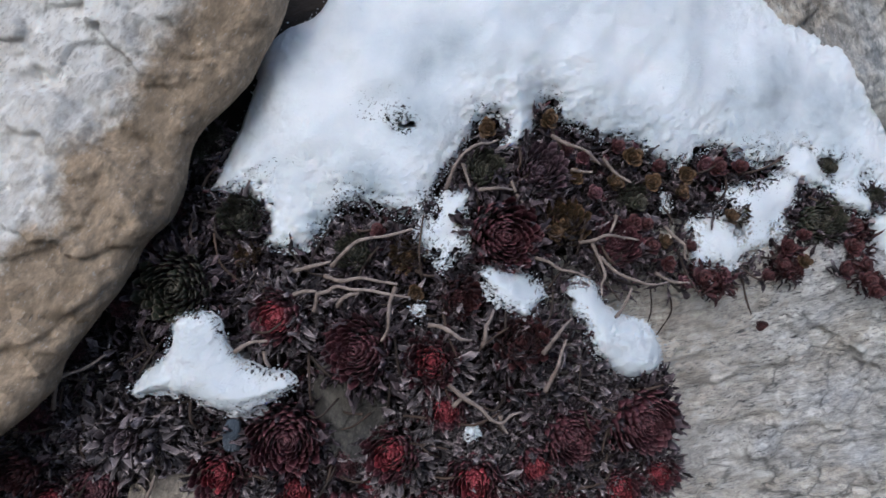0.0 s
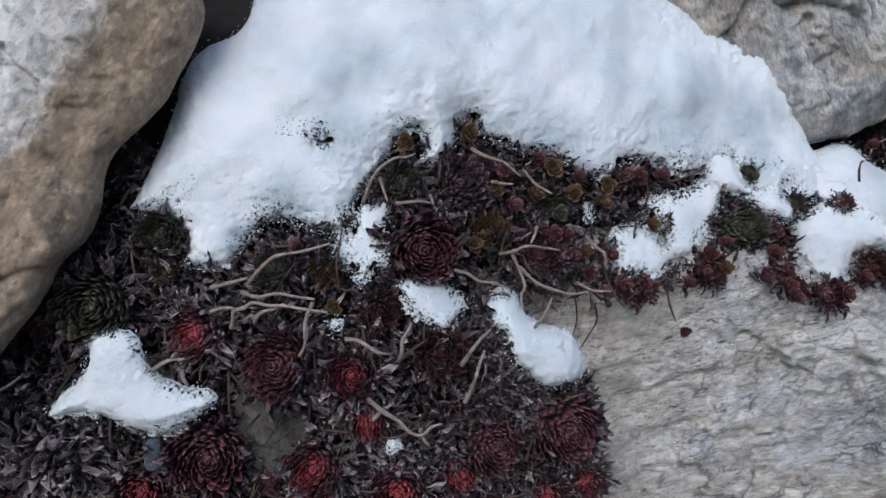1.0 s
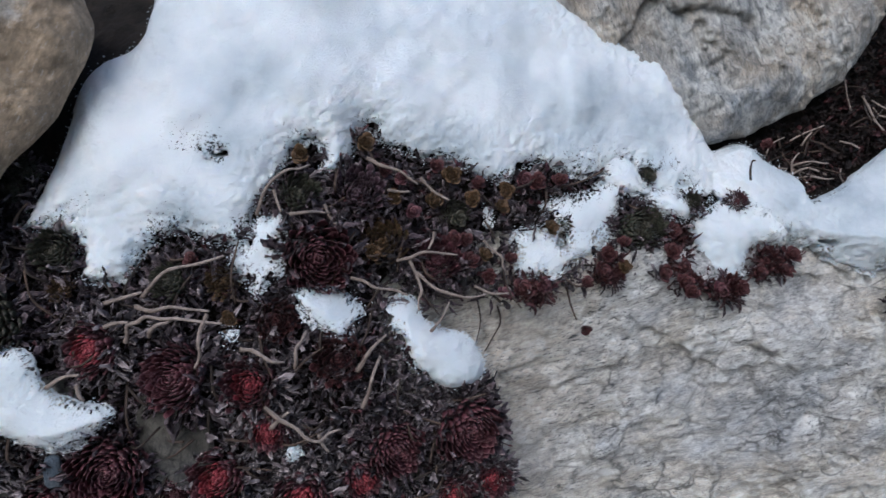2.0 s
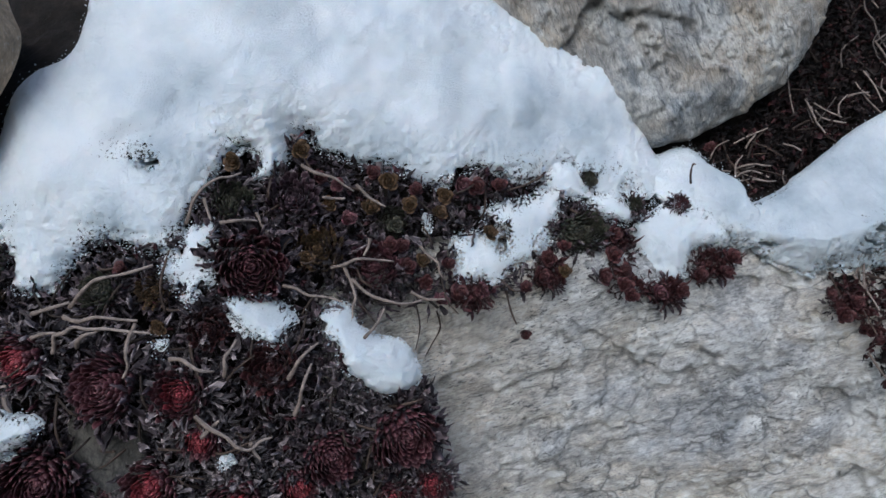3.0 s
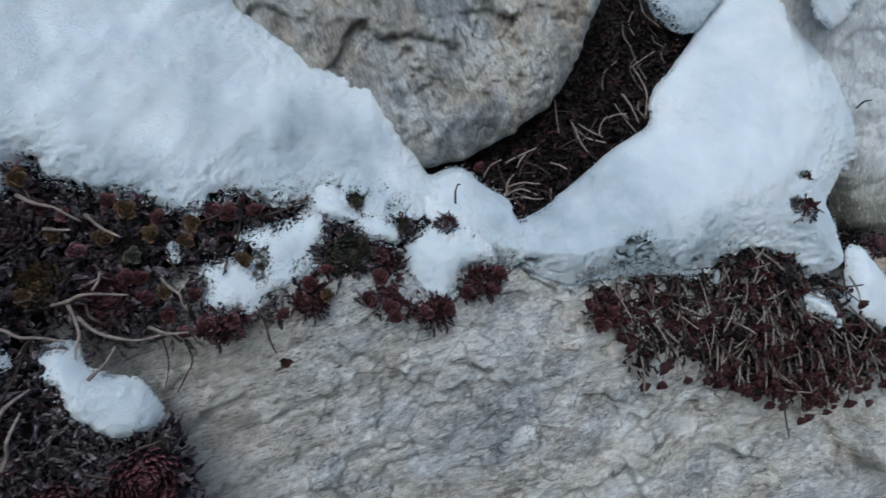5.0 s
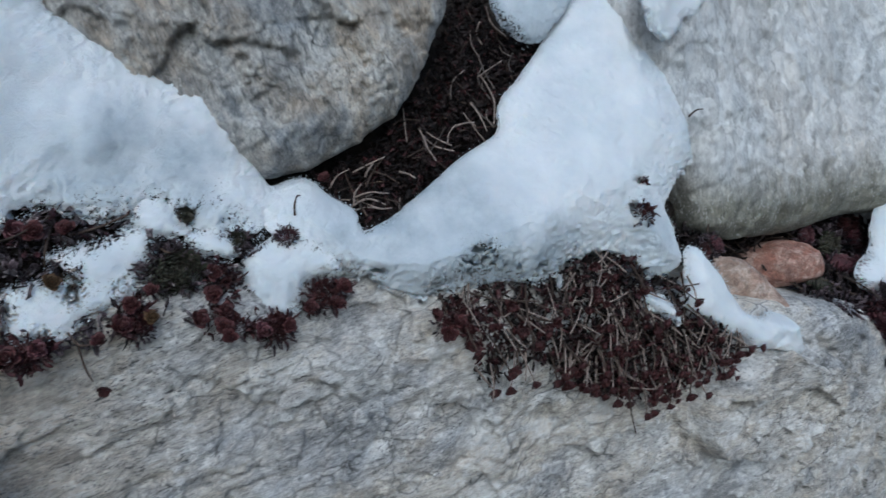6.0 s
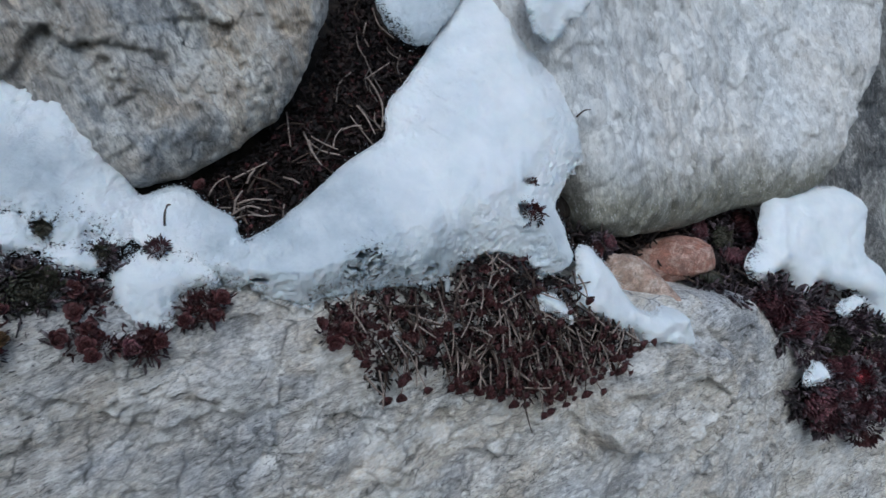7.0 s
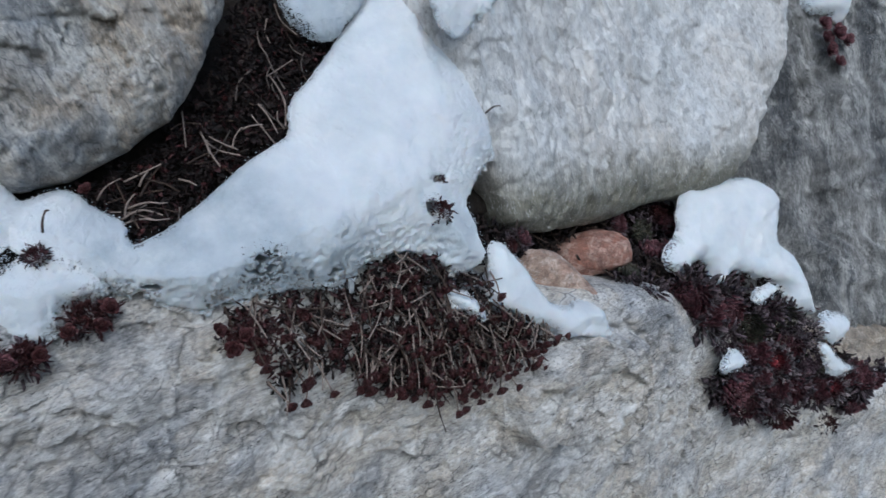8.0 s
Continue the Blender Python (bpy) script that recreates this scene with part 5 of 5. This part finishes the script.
strewn_stems(CUSHION, 150, 33, 0.015, 0.045, 0.0011, TWIG, 0.020, "dark thin stems threading the cushion", (0, 90))


def stem_tuft():
    """A hanging tuft: many pale stems falling forward, rust red shoot tips at their ends."""
    rng = random.Random(77)
    base = new("stonecrop_tuft")
    base.location = place_on(0.79, 0.70)
    tagged(base, "hanging stonecrop tuft of pale dry stems with rust red tips", "succulent")
    inv = Matrix.Translation(-base.location)
    tips = []
    for i, (x, z) in enumerate(scattered(TUFT, 260, 21)):
        length = rng.uniform(0.018, 0.042)
        a = math.radians(-90 + rng.gauss(0, 34 + 380 * max(0.0, z - 0.67)) + 40 * (x - 0.80))
        out = 0.006 + 0.022 * rng.random()
        x0, z0 = x - math.cos(a) * length * 0.5, z - math.sin(a) * length * 0.5
        x1, z1 = x + math.cos(a) * length * 0.5, z + math.sin(a) * length * 0.5
        path = [Vector((x0, float(bed_y(x0, z0)) - out * 0.5, z0)), Vector((x + rng.uniform(-0.0012, 0.0012), float(bed_y(x, z)) - out * 0.85, z)), Vector((x1, float(bed_y(x1, max(z1, 0.6))) - out, z1))]
        v, f, uv = tube(path, 0.0011 * rng.uniform(0.7, 1.3), 0.0007, 5, rng)
        part("stem", Pile().add(v, f, uv, inv).mesh("stem"), STEM if i % 5 < 3 else TWIG, base)
        if i % 2 == 0 or z < 0.668:
            tips.append((path[2], Vector((math.cos(a) * 0.5, -0.8, math.sin(a) * 0.5))))
    for place, nrm in tips:
        outer, heart = stonecrop_set("rust", rng.randrange(3))
        tip = part("shoot_tip", outer, LEAF["rust"], base)
        tip.matrix_local = inv @ aim(place, nrm.normalized(), rng.uniform(0, 6.28), rng.uniform(0.011, 0.019))
    return base


stem_tuft()
litter(TUFT, 800, "rust", 9, 0.006, 0.012, 0.018, (), "small rust red leaves in the tuft")
litter(TUFT, 1700, "humus", 10, 0.006, 0.014, 0.008, (), "dark dead leaves under the tuft")


litter(EAST_JOINT, 1500, "humus", 14, 0.010, 0.020, -0.06, (), "dark dead leaves under the white boulder")
strewn_stems(EAST_JOINT, 40, 34, 0.02, 0.06, 0.0014, TWIG, -0.05, "dark twigs strewn under the white boulder", (20, 90))
litter(EAST_BED, 1500, "humus", 12, 0.010, 0.020, 0.002, (), "dark dead leaves among the hanging rosettes", east_y)
litter(EAST_BED, 500, "maroon", 13, 0.008, 0.015, 0.010, (), "small maroon leaves of the hanging plants", east_y)


def stone(place, size, turn, label, mat, seed, name="stone", lim=0.42):
    """A worn loose stone, lumpy and slightly flattened."""
    bm = bmesh.new()
    bmesh.ops.create_icosphere(bm, subdivisions=5, radius=0.5)
    for v in bm.verts:
        p = v.co * 2
        n = noise.noise(p * 0.9 + Vector((seed, 0, 0))) * 0.22 + noise.noise(p * 2.3 + Vector((0, seed, 0))) * 0.09 + noise.noise(p * 7 + Vector((0, 0, seed))) * 0.02
        q = v.co * (1 + n)
        for axis in (0, 1, 2):
            over = abs(q[axis]) - lim
            if over > 0:
                q[axis] -= math.copysign(over * 0.6, q[axis])
        v.co = Vector((q.x * size[0], q.y * size[1], q.z * size[2]))
    for f in bm.faces:
        f.smooth = True
    ob = part(name, bm, mat)
    ob.matrix_world = Matrix.Translation(place) @ pose(0, 0, 0, *turn)
    return tagged(ob, label, "stone")


stone((1.190, 0.748, 0.698), (0.128, 0.085, 0.070), (0, -13, -43), "reddish granite cobble wedged under the white boulder", PEBBLE, 3.0, lim=0.47)
stone((1.062, 0.672, 0.690), (0.135, 0.055, 0.058), (0, 38, -38), "pale buff stone with reddish stains leaning on the ledge", PEBBLE_PALE, 9.0, lim=0.47)
stone((-0.014, 0.462, 0.663), (0.065, 0.03, 0.085), (-10, 0, 0), "wet brown stone showing between the rosettes", ROCK_WET, 21.0)
stone((-0.142, 0.446, 0.582), (0.080, 0.03, 0.06), (-10, 0, 0), "buff brown stone showing below withered leaves", ROCK_BUFF, 25.0)
stone((-0.094, 0.438, 0.649), (0.014, 0.006, 0.032), (10, 5, 10), "small bluish slate flake among withered leaves", FLAKE, 5.0, "slate_flake")


# ---- small things on the snow ----
def snow_crumbs():
    """Loose grains of snow scattered past the rims of the drifts."""
    rng = random.Random(404)
    verts, faces = [], []
    corners = [Vector(c) for c in ((1, 0, 0), (-1, 0, 0), (0, 1, 0), (0, -1, 0), (0, 0, 1), (0, 0, -1))]
    tris = [(0, 2, 4), (2, 1, 4), (1, 3, 4), (3, 0, 4), (2, 0, 5), (1, 2, 5), (3, 1, 5), (0, 3, 5)]
    for shape, lift, ground, all_round in CRUMB_RIMS:
        nxt = np.roll(shape, -1, axis=0)
        for a, b in zip(shape, nxt):
            side = np.array([b[1] - a[1], a[0] - b[0]])
            long = float(np.hypot(*side))
            down = max(-side[1] / (long + 1e-9), 0.0)
            weight = min(1.0, all_round + down)
            for _ in range(int(long * 3200 * weight + rng.random())):
                t, away = rng.random(), rng.gauss(0.0004, 0.0014) if rng.random() < 0.9 else rng.gauss(0, 0.004)
                x, z = a + t * (b - a) + side / (long + 1e-9) * away
                r = 0.0003 + 0.0005 * rng.random() ** 2
                at = place_on(float(x), float(z), lift + rng.uniform(-0.001, 0.008), ground)
                k = len(verts)
                verts += [tuple(at + c * (r * rng.uniform(0.7, 1.3))) for c in corners]
                faces += [(k + a1, k + a2, k + a3) for a1, a2, a3 in tris]
    return tagged(part("snow_crumbs", mesh_from("snow_crumbs", verts, faces), CRUMB), "loose wet snow grains along the melting edges", "snow", kind="stuff")


snow_crumbs()


def ice_material():
    m, nt, b = material("clear_grey_ice", 0.18)
    v = coords(nt)
    n = noise_tex(nt, v, 70, 5, 0.6)
    nt.links.new(ramp(nt, n, [(0.35, (0.22, 0.23, 0.235)), (0.65, (0.50, 0.52, 0.53))]), b.inputs["Base Color"])
    b.inputs["Transmission Weight"].default_value = 0.35
    b.inputs["IOR"].default_value = 1.31
    bump(nt, b, [(n, 0.4, 0.004)])
    return m


for x, z, size in ((1.955, 1.085, 0.040), (1.985, 1.065, 0.046), (2.005, 1.050, 0.038), (1.975, 1.030, 0.040), (1.995, 1.005, 0.034), (1.965, 1.055, 0.036)):
    stonecrop(place_on(x, z, 0.022, slab_y), size, "maroon", Vector((-0.3, -0.9, 0.2)).normalized(), group="shoots on the dark slab")
ICE = ice_material()
stone((0.710, 0.559, 0.762), (0.006, 0.006, 0.016), (0, 0, 0), "clear ice drop hanging from the snow heap", ICE, 14.0, "ice_drop")


def snow_twig(points, r, label):
    v, f, uv = tube([Vector(p) for p in points], r, r * 0.6, 5, random.Random(5))
    return tagged(part("twig", Pile().add(v, f, uv).mesh("twig"), TWIG), label, "twig")


snow_twig([(0.464, 0.609, 0.832), (0.465, 0.614, 0.841), (0.468, 0.618, 0.848), (0.471, 0.619, 0.848)], 0.0011, "tiny dark hooked twig standing in the snow")
snow_twig([(0.927, 0.652, 0.918), (0.941, 0.657, 0.925), (0.955, 0.662, 0.926)], 0.0012, "dark twig end sticking out beside the snow heap")
snow_twig([(0.282, 0.56, 0.762), (0.289, 0.552, 0.751), (0.293, 0.546, 0.735), (0.298, 0.543, 0.723)], 0.0012, "thin stalk hanging over the boulder rim with a red tip")
snow_twig([(0.23, 0.538, 0.738), (0.233, 0.539, 0.723), (0.226, 0.537, 0.709), (0.22, 0.536, 0.698)], 0.0008, "hair-thin dark stalk hanging on the boulder face")
snow_twig([(0.213, 0.535, 0.745), (0.216, 0.535, 0.725), (0.212, 0.534, 0.705)], 0.0007, "hair-thin dark stalk hanging on the boulder face")
stonecrop(Vector((0.305, 0.541, 0.717)), 0.014, "rust", Vector((0.1, -0.9, -0.3)).normalized())
snow_twig([(0.798, 0.554, 0.637), (0.803, 0.554, 0.610), (0.811, 0.554, 0.585)], 0.0010, "thin bare stalk hanging over the boulder face")
